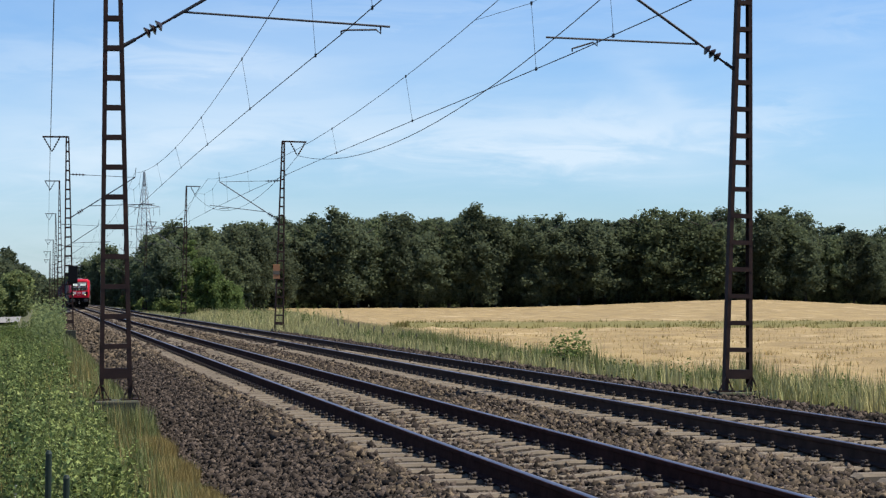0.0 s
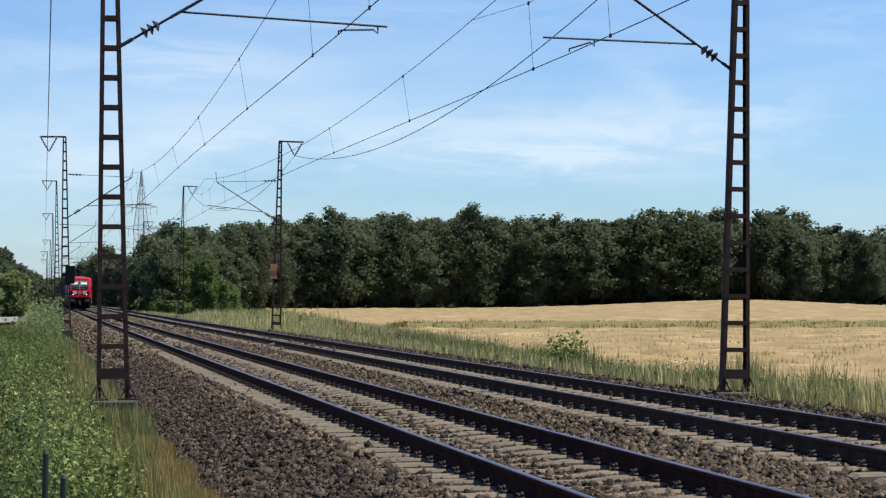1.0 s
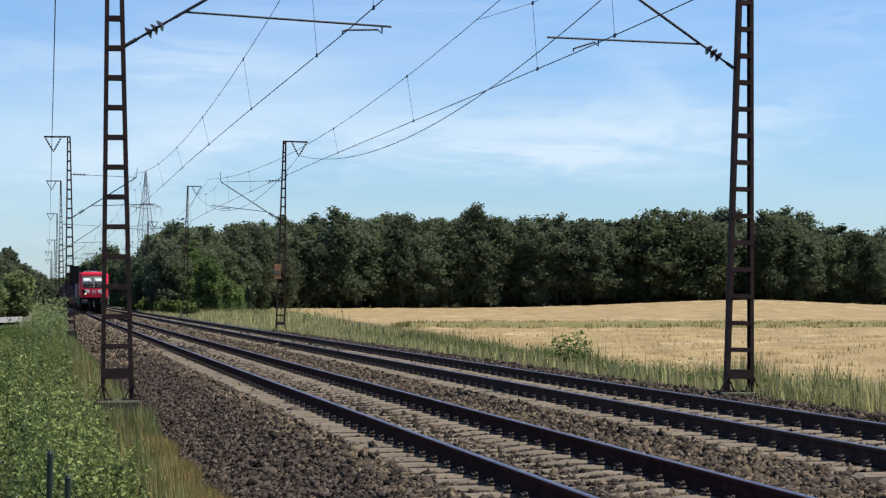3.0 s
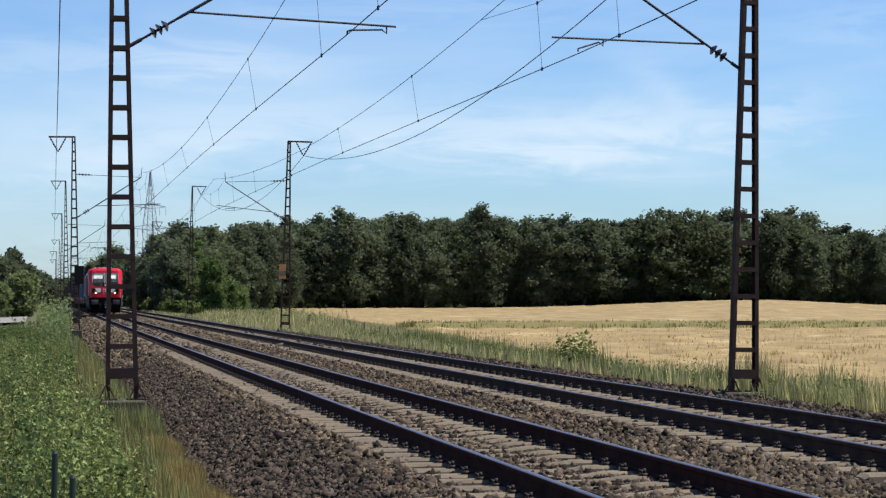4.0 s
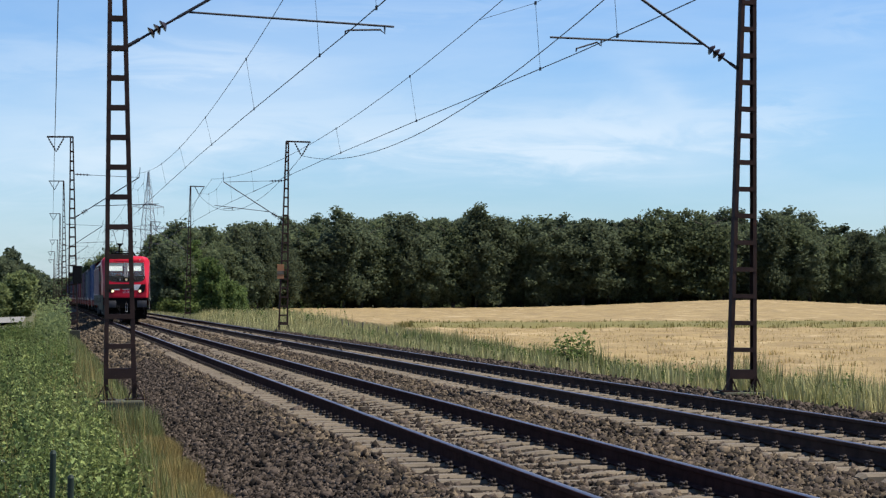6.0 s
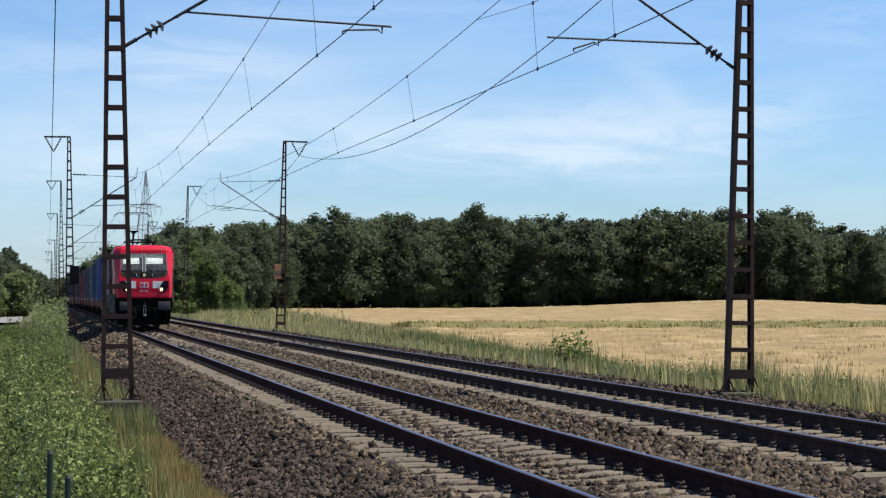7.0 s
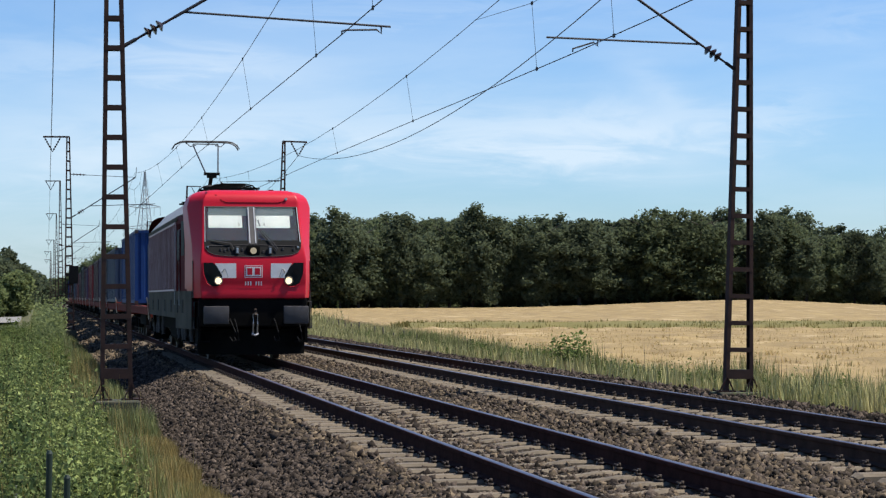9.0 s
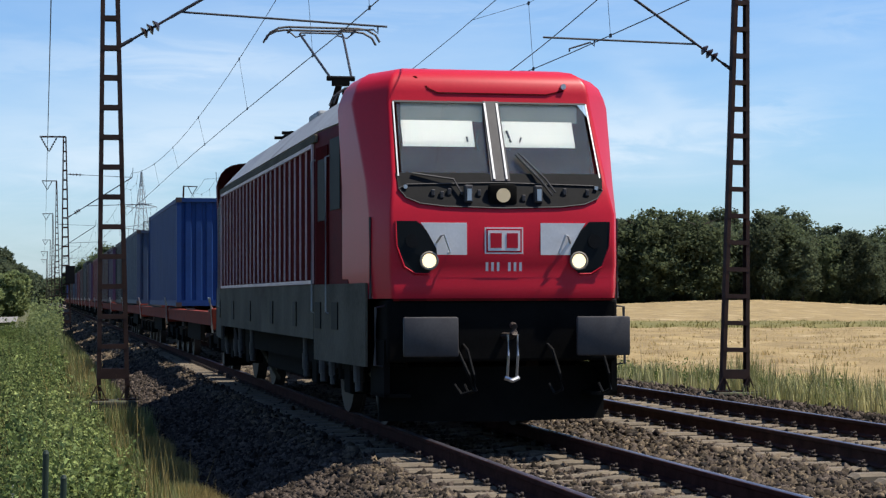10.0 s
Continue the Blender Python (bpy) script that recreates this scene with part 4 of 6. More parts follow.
    part("emblem_line", slab([(-0.185, 1.885), (0.185, 1.885), (0.185, 2.125), (-0.185, 2.125)], 0.011, 0.003), M_RED, em)
    part("emblem_field", slab([(-0.168, 1.902), (0.168, 1.902), (0.168, 2.108), (-0.168, 2.108)], 0.015, 0.003), M_WHITE, em)
    for x in (-0.085, 0.085):
        part("emblem_bar", slab([(x - 0.058, 1.93), (x + 0.058, 1.93), (x + 0.058, 2.08), (x - 0.058, 2.08)], 0.019, 0.003), M_RED, em)
    for k in range(6):
        x = -0.19 + 0.058 * k + (0.06 if k > 2 else 0)
        part("number_bar", slab([(x, 1.695), (x + 0.026, 1.695), (x + 0.026, 1.785), (x, 1.785)], 0.004, 0.005), M_WHITE, L)
    part("lower_edge", slab([(-1.14, 1.395), (1.14, 1.395), (1.14, 1.42), (-1.14, 1.42)], 0.0, 0.012), M_SIDERED, L)
    part("crease", slab([(-0.80, 3.74), (-0.66, 3.60), (-0.56, 3.555), (0.62, 3.555), (0.80, 3.60), (0.80, 3.612), (0.61, 3.568), (-0.55, 3.568), (-0.645, 3.61), (-0.77, 3.745)], 0.002, 0.006), M_SIDERED, L, "pressed crease above the windscreens")
    part("marker_light", rod(B(), (0.80, 1.28, 3.65), (0.80, 1.20, 3.65), 0.03, 10), M_ALU, L)
    for s in (-1, 1):
        bm = B()
        loft(bm, [[(s * (1.30 + q), 1.72 + dy, z) for dy, q in ((-0.10, 0.0), (-0.05, w), (0.10, w), (0.16, 0.0))] for z, w in ((2.72, 0.0), (2.82, 0.05), (3.05, 0.075), (3.22, 0.05), (3.30, 0.0))])
        part("rear_view_pod", bm, M_RED, L, "small red rear-view pod on the cab corner", True)
    # under the face: beam, plough, coupling, hoses
    for flip in (False, True):
        f = (lambda y: y) if not flip else (lambda y: 18.9 - y)
        d = 1 if not flip else -1
        bm = B()
        box(bm, -1.2, 1.2, min(f(0.62), f(1.6)), max(f(0.62), f(1.6)), 0.78, 1.41, 0.03)
        part("buffer_beam", bm, M_BLACK, L)
        for x in (-0.875, 0.875):
            buffer(L, x, f(0), d)
        bm = B()
        loft(bm, [[(x, f(0.78 + abs(x) * 0.28), z) for z in (0.16, 0.72)] + [(x, f(0.86 + abs(x) * 0.28), z) for z in (0.72, 0.16)] for x in (-1.2, -0.6, 0, 0.6, 1.2)])
        part("snow_plough", bm, M_BLACK, L)
        bm = B()
        tube(bm, [(0, f(0.62), 1.04), (0, f(0.30), 1.04), (0, f(0.16), 1.08), (0, f(0.17), 1.14), (0, f(0.24), 1.15)], 0.035, 8)
        hook = part("coupling_hook", bm, M_STEEL, L, "steel drawhook")
        bm = B()
        for x in (-0.06, 0.06):
            tube(bm, [(x * 0.8, f(0.24), 1.06), (x * 0.8, f(0.22), 0.85), (x * 0.8, f(0.28), 0.62)], 0.014, 6)
        tube(bm, [(-0.07, f(0.28), 0.63), (0, f(0.26), 0.60), (0.07, f(0.28), 0.63)], 0.024, 6)
        part("screw_link", bm, M_ALU, hook, "worn bright screw coupling")
        for x, w in ((-0.52, 0.10), (-0.42, 0.05), (0.46, 0.06), (0.98, 0.05)):
            bm = B()
            tube(bm, [(x, f(0.62), 0.95), (x, f(0.42), 0.90), (x + w, f(0.36), 0.66), (x + w * 1.6, f(0.40), 0.50), (x + w * 0.5, f(0.48), 0.46), (x - 0.02, f(0.5), 0.56)], 0.017, 6)
            part("air_hose", bm, M_RUBBER, L, "black brake hose")
        for s in (-1, 1):
            bm = B()
            tube(bm, [(s * 1.15, f(0.8), 1.35), (s * 1.30, f(0.72), 1.33), (s * 1.31, f(0.72), 0.75), (s * 1.15, f(0.8), 0.72)], 0.016, 6)
            part("step_rail", bm, M_BUFFER, L)
            bm = B()
            box(bm, s * 1.08 - 0.14, s * 1.08 + 0.14, min(f(0.7), f(1.3)), max(f(0.7), f(1.3)), 0.42, 0.46)
            box(bm, s * 1.08 - 0.14, s * 1.08 + 0.14, min(f(0.9), f(1.3)), max(f(0.9), f(1.3)), 0.72, 0.75)
            box(bm, s * 1.19 - 0.03, s * 1.19 + 0.03, min(f(0.7), f(1.5)), max(f(0.7), f(1.5)), 0.42, 1.0)
            part("step", bm, M_BLACK, L)
    # sides: grey skirt darkened for shade, panel with upright ribs, doors, cab windows
    for s in (-1, 1):
        x0, x1 = (-1.505, -1.478) if s < 0 else (1.478, 1.505)
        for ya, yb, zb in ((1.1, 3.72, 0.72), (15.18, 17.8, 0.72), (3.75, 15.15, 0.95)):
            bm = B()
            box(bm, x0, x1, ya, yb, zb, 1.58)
            skirt = part("side_skirt", taper(bm), M_SIDEGREY, L, "dusty grey lower side band, darkened for shade")
        for y in (2.4, 3.3, 5.2, 7.6, 10.4, 12.9, 15.4):
            bm = B()
            box(bm, s * 1.512 - 0.008, s * 1.512 + 0.008, y, y + 0.3, 1.08, 1.38)
            part("hatch", taper(bm), M_RUBBER, skirt)
        # Panel and doors: the side's shade is put into their dark red.
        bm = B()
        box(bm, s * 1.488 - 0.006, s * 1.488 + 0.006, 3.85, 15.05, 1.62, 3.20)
        pan = part("side_panel", bm, M_SIDERED, L, "ribbed red side panel, colour darkened for shade")
        # Rib colour holds a painted reflection, hence paler than the panel.
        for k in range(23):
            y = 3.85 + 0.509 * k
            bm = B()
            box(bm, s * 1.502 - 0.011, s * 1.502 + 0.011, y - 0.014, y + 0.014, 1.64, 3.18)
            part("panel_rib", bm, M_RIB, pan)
        for zz in (1.61, 3.19):
            part("panel_frame", box(B(), s * 1.504 - 0.014, s * 1.504 + 0.014, 3.82, 15.08, zz - 0.022, zz + 0.022), M_RIB, pan)
        for yy in (3.81, 15.09):
            part("panel_frame", box(B(), s * 1.504 - 0.014, s * 1.504 + 0.014, yy - 0.022, yy + 0.022, 1.59, 3.21), M_RIB, pan)
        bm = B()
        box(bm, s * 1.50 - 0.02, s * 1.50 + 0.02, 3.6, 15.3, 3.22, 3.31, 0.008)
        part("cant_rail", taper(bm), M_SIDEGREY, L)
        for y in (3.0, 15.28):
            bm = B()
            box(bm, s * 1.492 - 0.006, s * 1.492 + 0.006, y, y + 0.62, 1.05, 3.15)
            door = part("side_door", taper(bm), M_SIDERED, L, "dusty red entrance door, recess shade put into its colour")
            bm = B()
            box(bm, s * 1.50 - 0.005, s * 1.50 + 0.005, y + 0.1, y + 0.5, 2.3, 3.0, 0.004)
            part("door_window", taper(bm), M_GLASS, door)
            for q in (-0.08, 0.70):
                bm = B()
                tube(bm, [(s * 1.49, y + q, 1.25), (s * 1.535, y + q, 1.27), (s * 1.535, y + q, 3.0), (s * 1.49, y + q, 3.02)], 0.011, 6)
                part("door_rail", taper(bm), M_GREY, door)
        for y in (2.38, 16.0):
            bm = B()
            box(bm, s * 1.484 - 0.008, s * 1.484 + 0.008, y, y + 0.52, 2.40, 3.20, 0.006)
            part("cab_window", taper(bm), M_GLASS, L, "dark cab side window")
        bm = B()
        box(bm, s * 1.2 - 0.03, s * 1.2 + 0.03, 2.2, 16.7, 0.62, 0.96)
        part("underframe", bm, M_BLACK, L)
    # bogies
    for yc in (4.25, 14.65):
        bm = B()
        for s in (-1, 1):
            box(bm, s * 1.08 - 0.1, s * 1.08 + 0.1, yc - 2.0, yc + 2.0, 0.52, 0.82, 0.03)
            for q in (-1.3, 1.3):
                box(bm, s * 1.12 - 0.12, s * 1.12 + 0.12, yc + q - 0.22, yc + q + 0.22, 0.36, 0.86, 0.03)
                rod(bm, (s * 1.15, yc + q * 0.62, 0.5), (s * 1.15, yc + q * 0.62, 0.98), 0.11, 12)
            rod(bm, (s * 1.22, yc - 0.5, 0.45), (s * 1.22, yc + 0.5, 0.9), 0.04, 8)
        box(bm, -0.95, 0.95, yc - 0.4, yc + 0.4, 0.45, 0.9)
        bog = part("bogie", bm, M_BLACK, L, "black bogie frame")
        for s in (-1, 1):
            for q in (-2.15, -0.35, 0.45, 1.95):
                bm = B()
                rod(bm, (s * 1.24, yc + q, 0.42), (s * 1.24, yc + q + 0.08, 0.98), 0.045, 10)
                rod(bm, (s * 1.24, yc + q + 0.01, 0.52), (s * 1.24, yc + q + 0.03, 0.72), 0.06, 10)
                part("damper", bm, M_BUFFER, bog, "dull grey upright damper")
            part("sand_pipe", tube(B(), [(s * 1.1, yc - 2.05, 0.62), (s * 0.95, yc - 2.15, 0.35), (s * 0.80, yc - 2.0, 0.12)], 0.03, 8), M_SIDEGREY, bog)
        for q in (-1.3, 1.3):
            WHEELS.append((wheelset("wheelset", L, yc + q, 0.61), 0.61))
    bm = B()
    box(bm, -1.1, 1.1, 7.2, 11.7, 0.35, 0.95, 0.05)
    part("transformer_box", bm, M_BLACK, L)
    # roof gear
    bm = B()
    box(bm, -0.8, 0.8, 8.3, 9.2, 3.86, 4.05, 0.04)
    box(bm, -0.7, 0.7, 9.6, 11.4, 3.86, 4.00, 0.04)
    part("roof_box", bm, M_ROOF, L)
    for x in (-0.55, 0.55):
        bm = B()
        rod(bm, (x, 2.0, 3.82), (x, 2.0, 3.90), 0.06, 10)
        part("aerial", bm, M_BLACK, L)
    bm = B()
    tube(bm, [(-0.3, 2.6, 3.86), (-0.3, 2.4, 3.88), (-0.3, 2.3, 3.86)], 0.04, 8)
    part("horn", bm, M_BLACK, L)
    for y in (6.2, 13.6):
        for x in (-0.55, 0.55):
            for q in (-0.5, 0.5):
                bm = B()
                insulator(bm, (x, y + q, 3.86), (x, y + q, 4.12), 3, 0.07)
                part("roof_insulator", bm, M_PORC, L)
        bm = B()
        for q in (-0.5, 0.5):
            beam(bm, (-0.7, y + q, 4.13), (0.7, y + q, 4.13), 0.05, 0.05)
        for x in (-0.55, 0.55):
            beam(bm, (x, y - 0.6, 4.13), (x, y + 0.6, 4.13), 0.05, 0.05)
        part("pantograph_base", bm, M_BLACK, L)

    def head(y, z, k=1.0):
        bm = B()
        for q in (-0.19, 0.19):
            tube(bm, [(-0.97, y + q, z - 0.22), (-0.90, y + q, z - 0.10), (-0.75, y + q, z - 0.02), (-0.6, y + q, z), (0.6, y + q, z), (0.75, y + q, z - 0.02), (0.90, y + q, z - 0.10), (0.97, y + q, z - 0.22)], 0.02, 6)
        for x in (-0.55, 0.55):
            beam(bm, (x, y - 0.2, z - 0.04), (x, y + 0.2, z - 0.04), 0.03, 0.03)
            tube(bm, [(x, y, z - 0.05), (x * 0.8, y, z - 0.14), (x * 0.5, y, z - 0.10)], 0.014, 6)
        for v in bm.verts:
            v.co.x *= k
        return bm

    # raised rear pantograph: lower arm, knee, spreading upper arms, head
    pt = part("pantograph", tube(B(), [(0, 12.8, 4.16), (0, 11.35, 4.83)], 0.055, 10), M_BLACK, L, "raised dark pantograph")
    bm = B()
    rod(bm, (-0.22, 11.32, 4.84), (0.22, 11.32, 4.84), 0.04, 10)
    box(bm, -0.13, 0.13, 11.24, 11.42, 4.73, 4.82)
    part("knee", bm, M_BLACK, pt)
    bm = B()
    for s in (-1, 1):
        tube(bm, [(s * 0.17, 11.32, 4.86), (s * 0.36, 13.4, 5.80)], 0.020, 8)
    tube(bm, [(-0.36, 13.4, 5.825), (0.36, 13.4, 5.825)], 0.016, 6)
    part("upper_arm", bm, M_TUBE, pt)
    part("collector_head", head(13.4, 5.89, 0.98), M_BUFFER, pt, "grey collector head with curved horns")
    # lowered front pantograph
    pt = part("lowered_pantograph", tube(B(), [(0, 7.9, 4.13), (0, 6.4, 4.15)], 0.05, 8), M_BLACK, L, "folded dark pantograph")
    bm = B()
    for s in (-1, 1):
        tube(bm, [(s * 0.16, 6.4, 4.15), (s * 0.36, 7.8, 4.24)], 0.022, 6)
    part("upper_arm", bm, M_TUBE, pt)
    part("collector_head", head(7.8, 4.30, 0.70), M_BUFFER, pt)
    for q in (6.4, 6.9, 7.4, 7.9):
        bm = B()
        tube(bm, [(-0.52, q, 3.86), (-0.48, q, 4.14), (-0.36, q, 4.25), (-0.15, q, 4.28), (0.42, q, 4.28), (0.60, q, 4.24), (0.74, q, 4.10), (0.80, q, 3.86)], 0.02, 6)
        part("roof_busbar", bm, M_BLACK, L)
    return L


LOCO = locomotive()

# ---- wagons and containers ----


def wagon():
    """Half of an articulated container wagon, 13.3 m, its front at y = 0."""
    w = empty("container_wagon", "rust-red flat container wagon with open frame", "freight wagon", "wagons of the train")
    ln = 13.3
    bm = B()
    for s in (-1, 1):
        box(bm, s * 1.2 - 0.08, s * 1.2 + 0.08, 0.5, ln - 0.1, 0.88, 1.14)
        box(bm, s * 1.2 - 0.11, s * 1.2 + 0.11, 0.5, ln - 0.1, 1.10, 1.15)
    frame_ = part("side_sill", bm, M_WAGON, w)
    bm = B()
    for k in range(8):
        y = 0.6 + k * 1.74
        box(bm, -1.12, 1.12, y, y + 0.22, 0.86, 1.10)
    box(bm, -0.22, 0.22, 0.5, ln - 0.1, 0.72, 1.08)
    part("cross_member", bm, M_WAGON, w)
    bm = B()
    box(bm, -1.3, 1.3, 0.38, 0.62, 0.80, 1.22, 0.02)
    head_ = part("headstock", bm, M_WAGON, w, "rust-red headstock")
    for x in (-0.875, 0.875):
        buffer(w, x, 0.0, 1, (0.23, 0.17))
    for x in (-0.55, 0.0, 0.55):
        bm = B()
        box(bm, x - 0.05, x + 0.05, 0.28, 0.38, 0.62, 1.20, 0.01)
        box(bm, x - 0.09, x + 0.09, 0.24, 0.38, 0.56, 0.64, 0.01)
        part("end_post", bm, M_WAGON, w)
    part("end_step", box(B(), -1.28, -0.72, 0.22, 0.52, 0.40, 0.45), M_BLACK, w)
    part("coupling_hook", tube(B(), [(0.25, 0.4, 1.0), (0.25, 0.12, 1.0), (0.25, 0.05, 1.06)], 0.035, 8), M_STEEL, w)
    part("air_hose", tube(B(), [(0.35, 0.38, 0.9), (0.38, 0.15, 0.8), (0.4, 0.12, 0.5), (0.33, 0.22, 0.45)], 0.02, 6), M_RUBBER, w)
    for s in (-1, 1):
        bm = B()
        tube(bm, [(s * 1.28, 0.5, 1.2), (s * 1.36, 0.42, 1.42), (s * 1.36, 0.14, 1.42), (s * 1.30, 0.2, 0.75)], 0.018, 6)
        part("shunter_rail", bm, M_ALU, w, "pale hand rail at the wagon corner")
        for y in (0.9, 6.6, 12.4):
            bm = B()
            box(bm, s * 1.22 - 0.09, s * 1.22 + 0.09, y, y + 0.18, 1.15, 1.19)
            part("container_lock", bm, M_BUFFER, w)
        bm = B()
        box(bm, s * 1.1 - 0.05, s * 1.1 + 0.05, 4.8, 8.4, 0.50, 0.86)
        part("brake_gear", bm, M_BLACK, w)
    for yc in (2.2, 11.9):
        bm = B()
        for s in (-1, 1):
            box(bm, s * 0.98 - 0.06, s * 0.98 + 0.06, yc - 1.25, yc + 1.25, 0.48, 0.70, 0.02)
            for q in (-0.9, 0.9):
                box(bm, s * 1.0 - 0.1, s * 1.0 + 0.1, yc + q - 0.17, yc + q + 0.17, 0.34, 0.66, 0.02)
        box(bm, -0.95, 0.95, yc - 0.15, yc + 0.15, 0.5, 0.84)
        part("bogie", bm, M_BLACK, w, "dark wagon bogie")
        for q in (-0.9, 0.9):
            wheelset("wheelset", w, yc + q, 0.46)
    return w


def container(ln, h, paint, label):
    c = empty("shipping_container", label, "shipping container", "containers on the train")
    hw, m = 1.19, BOXES[paint]
    out = []

    def wave(a, b, step=0.278):
        a, b = Vector(a), Vector(b)
        d = (b - a)
        n = max(4, round(d.length / step))
        e = Vector((d.y, -d.x)).normalized() * 0.036
        for k in range(n):
            for u, q in ((0.0, 0), (0.25, 0), (0.37, 1), (0.63, 1), (0.75, 0)):
                out.append(a + d * ((k + u) / n) - e * q)

    wave((-hw, 0.05), (hw, 0.05))
    wave((hw, 0.05), (hw, ln - 0.05))
    wave((hw, ln - 0.05), (-hw, ln - 0.05))
    wave((-hw, ln - 0.05), (-hw, 0.05))
    part("corrugated_shell", loft(B(), [[(p.x, p.y, z) for p in out] for z in (0.14, h - 0.08)]), m, c)
    for x in (-1.16, 1.16):
        for y in (0.06, ln - 0.06):
            bm = B()
            box(bm, x - 0.06, x + 0.06, y - 0.06, y + 0.06, 0, h)
            post = part("corner_post", bm, m, c)
            for z in (0.0, h - 0.12):
                part("corner_casting", box(B(), x - 0.07, x + 0.07, y - 0.07, y + 0.07, z, z + 0.12), M_STEEL, post)
    for z0, z1 in ((0.03, 0.17), (h - 0.11, h - 0.01)):
        bm = B()
        for x in (-1.17, 1.17):
            box(bm, x - 0.04, x + 0.04, 0.1, ln - 0.1, z0, z1)
        for y in (0.05, ln - 0.05):
            box(bm, -1.1, 1.1, y - 0.045, y + 0.045, z0, z1)
        part("edge_rail", bm, m, c)
    bm = B()
    box(bm, -1.13, 1.13, 0.1, ln - 0.1, h - 0.05, h - 0.02)
    part("roof_sheet", bm, m, c)
    return c


TRAIN = [(LOCO, 0.0, 0.0)]
W0 = wagon()
for k in range(20):
    w = W0 if k == 0 else copy_thing(W0, Matrix())
    TRAIN.append((w, 18.95 + 13.3 * k, 0.0))
    WHEELS.extend((c, 0.54) for c in w.children if c.name.startswith("wheelset"))
LOAD = [(30.2, 12.19, 2.74, "blue", "bright blue corrugated steel container"), (50.0, 12.19, 2.6, "grey_blue", "dark grey-blue corrugated steel container"),
        (63.0, 6.06, 2.6, "charcoal", "short dark grey corrugated container"), (72.8, 6.06, 2.6, "purple", "short dull purple corrugated container"), (79.4, 12.19, 2.6, "maroon", "maroon corrugated steel container"),
        (95.5, 12.19, 2.6, "red", "dark red corrugated steel container"),
        (112.6, 6.06, 2.6, "purple", "short dull purple corrugated container"), (119.2, 6.06, 2.6, "maroon", "short maroon steel container"),
        (126.0, 12.19, 2.9, "charcoal", "dark grey tall steel container"), (139.3, 12.19, 2.6, "maroon", "maroon corrugated steel container"),
        (152.6, 12.19, 2.6, "red", "faded red corrugated steel container"), (166.0, 12.19, 2.6, "purple", "dull purple corrugated steel container"),
        (179.2, 12.19, 2.6, "grey_blue", "grey-blue corrugated steel container"), (192.5, 12.19, 2.6, "maroon", "maroon corrugated steel container"),
        (205.8, 12.19, 2.9, "charcoal", "dark grey tall steel container"), (219.0, 12.19, 2.6, "red", "faded red corrugated steel container"),
        (232.4, 12.19, 2.6, "blue", "blue corrugated steel container"), (245.8, 12.19, 2.6, "maroon", "maroon corrugated steel container")]
for y, ln, h, paint, label in LOAD:
    TRAIN.append((container(ln, h, paint, label), y, 1.19))


def front_at(t):
    u = 10.0 - t
    return 18.64 + 23.6 * u + 0.06 * u * u + float(np.interp(t, [8.5, 9.0, 9.5, 10.0], [0.0, 0.1, 0.6, -0.1]))


def motions():
    for ob, back, z in TRAIN:
        rows = []
        for k in range(21):
            y = front_at(k / 2) + back
            rows.append((k / 2, pose(bend(y), y, z, 0, 0, -math.degrees(CURVE * min(y, 150)))))
        walk(ob, rows)
    for w, r in WHEELS:
        base = w.matrix_basis.copy()
        rows = []
        for f in range(301):
            t = f / 30
            rows.append((t, base @ Matrix.Rotation((front_at(0) - front_at(t)) / r, 4, "X")))
        walk(w, rows)

# ---- plants ----


def unit(v):
    return v / (np.linalg.norm(v, axis=1, keepdims=True) + 1e-9)


def leaf_quads(spots, size, r, flat=0.0, long=1.5, out=None, loose=0.8):
    """Small leaves, each a diamond of four corners, at the spots; out: the way that they turn their upper sides."""
    n = len(spots)
    d = r.normal(size=(n, 3))
    d[:, 2] *= 1 - flat
    d = unit(d)
    if out is not None:
        up = unit(out + r.normal(0, loose, (n, 3)))
        d = unit(np.cross(up, d))
        e = np.cross(up, d)
    else:
        e = unit(np.cross(d, r.normal(size=(n, 3))))
    s = (size * r.lognormal(0, 0.3, n))[:, None]
    c = np.asarray(spots)
    v = np.stack([c - d * s * long * 0.5, c + e * s * 0.5, c + d * s * long * 0.5, c - e * s * 0.5], 1)
    return v.reshape(-1, 3), np.arange(4 * n).reshape(-1, 4)


def crown_spots(r, h, w, base, clumps, per, clump_r):
    """Points of leaves in clumps spread over an uneven crown."""
    return crown_leaves(r, h, w, base, clumps, per, clump_r)[0]


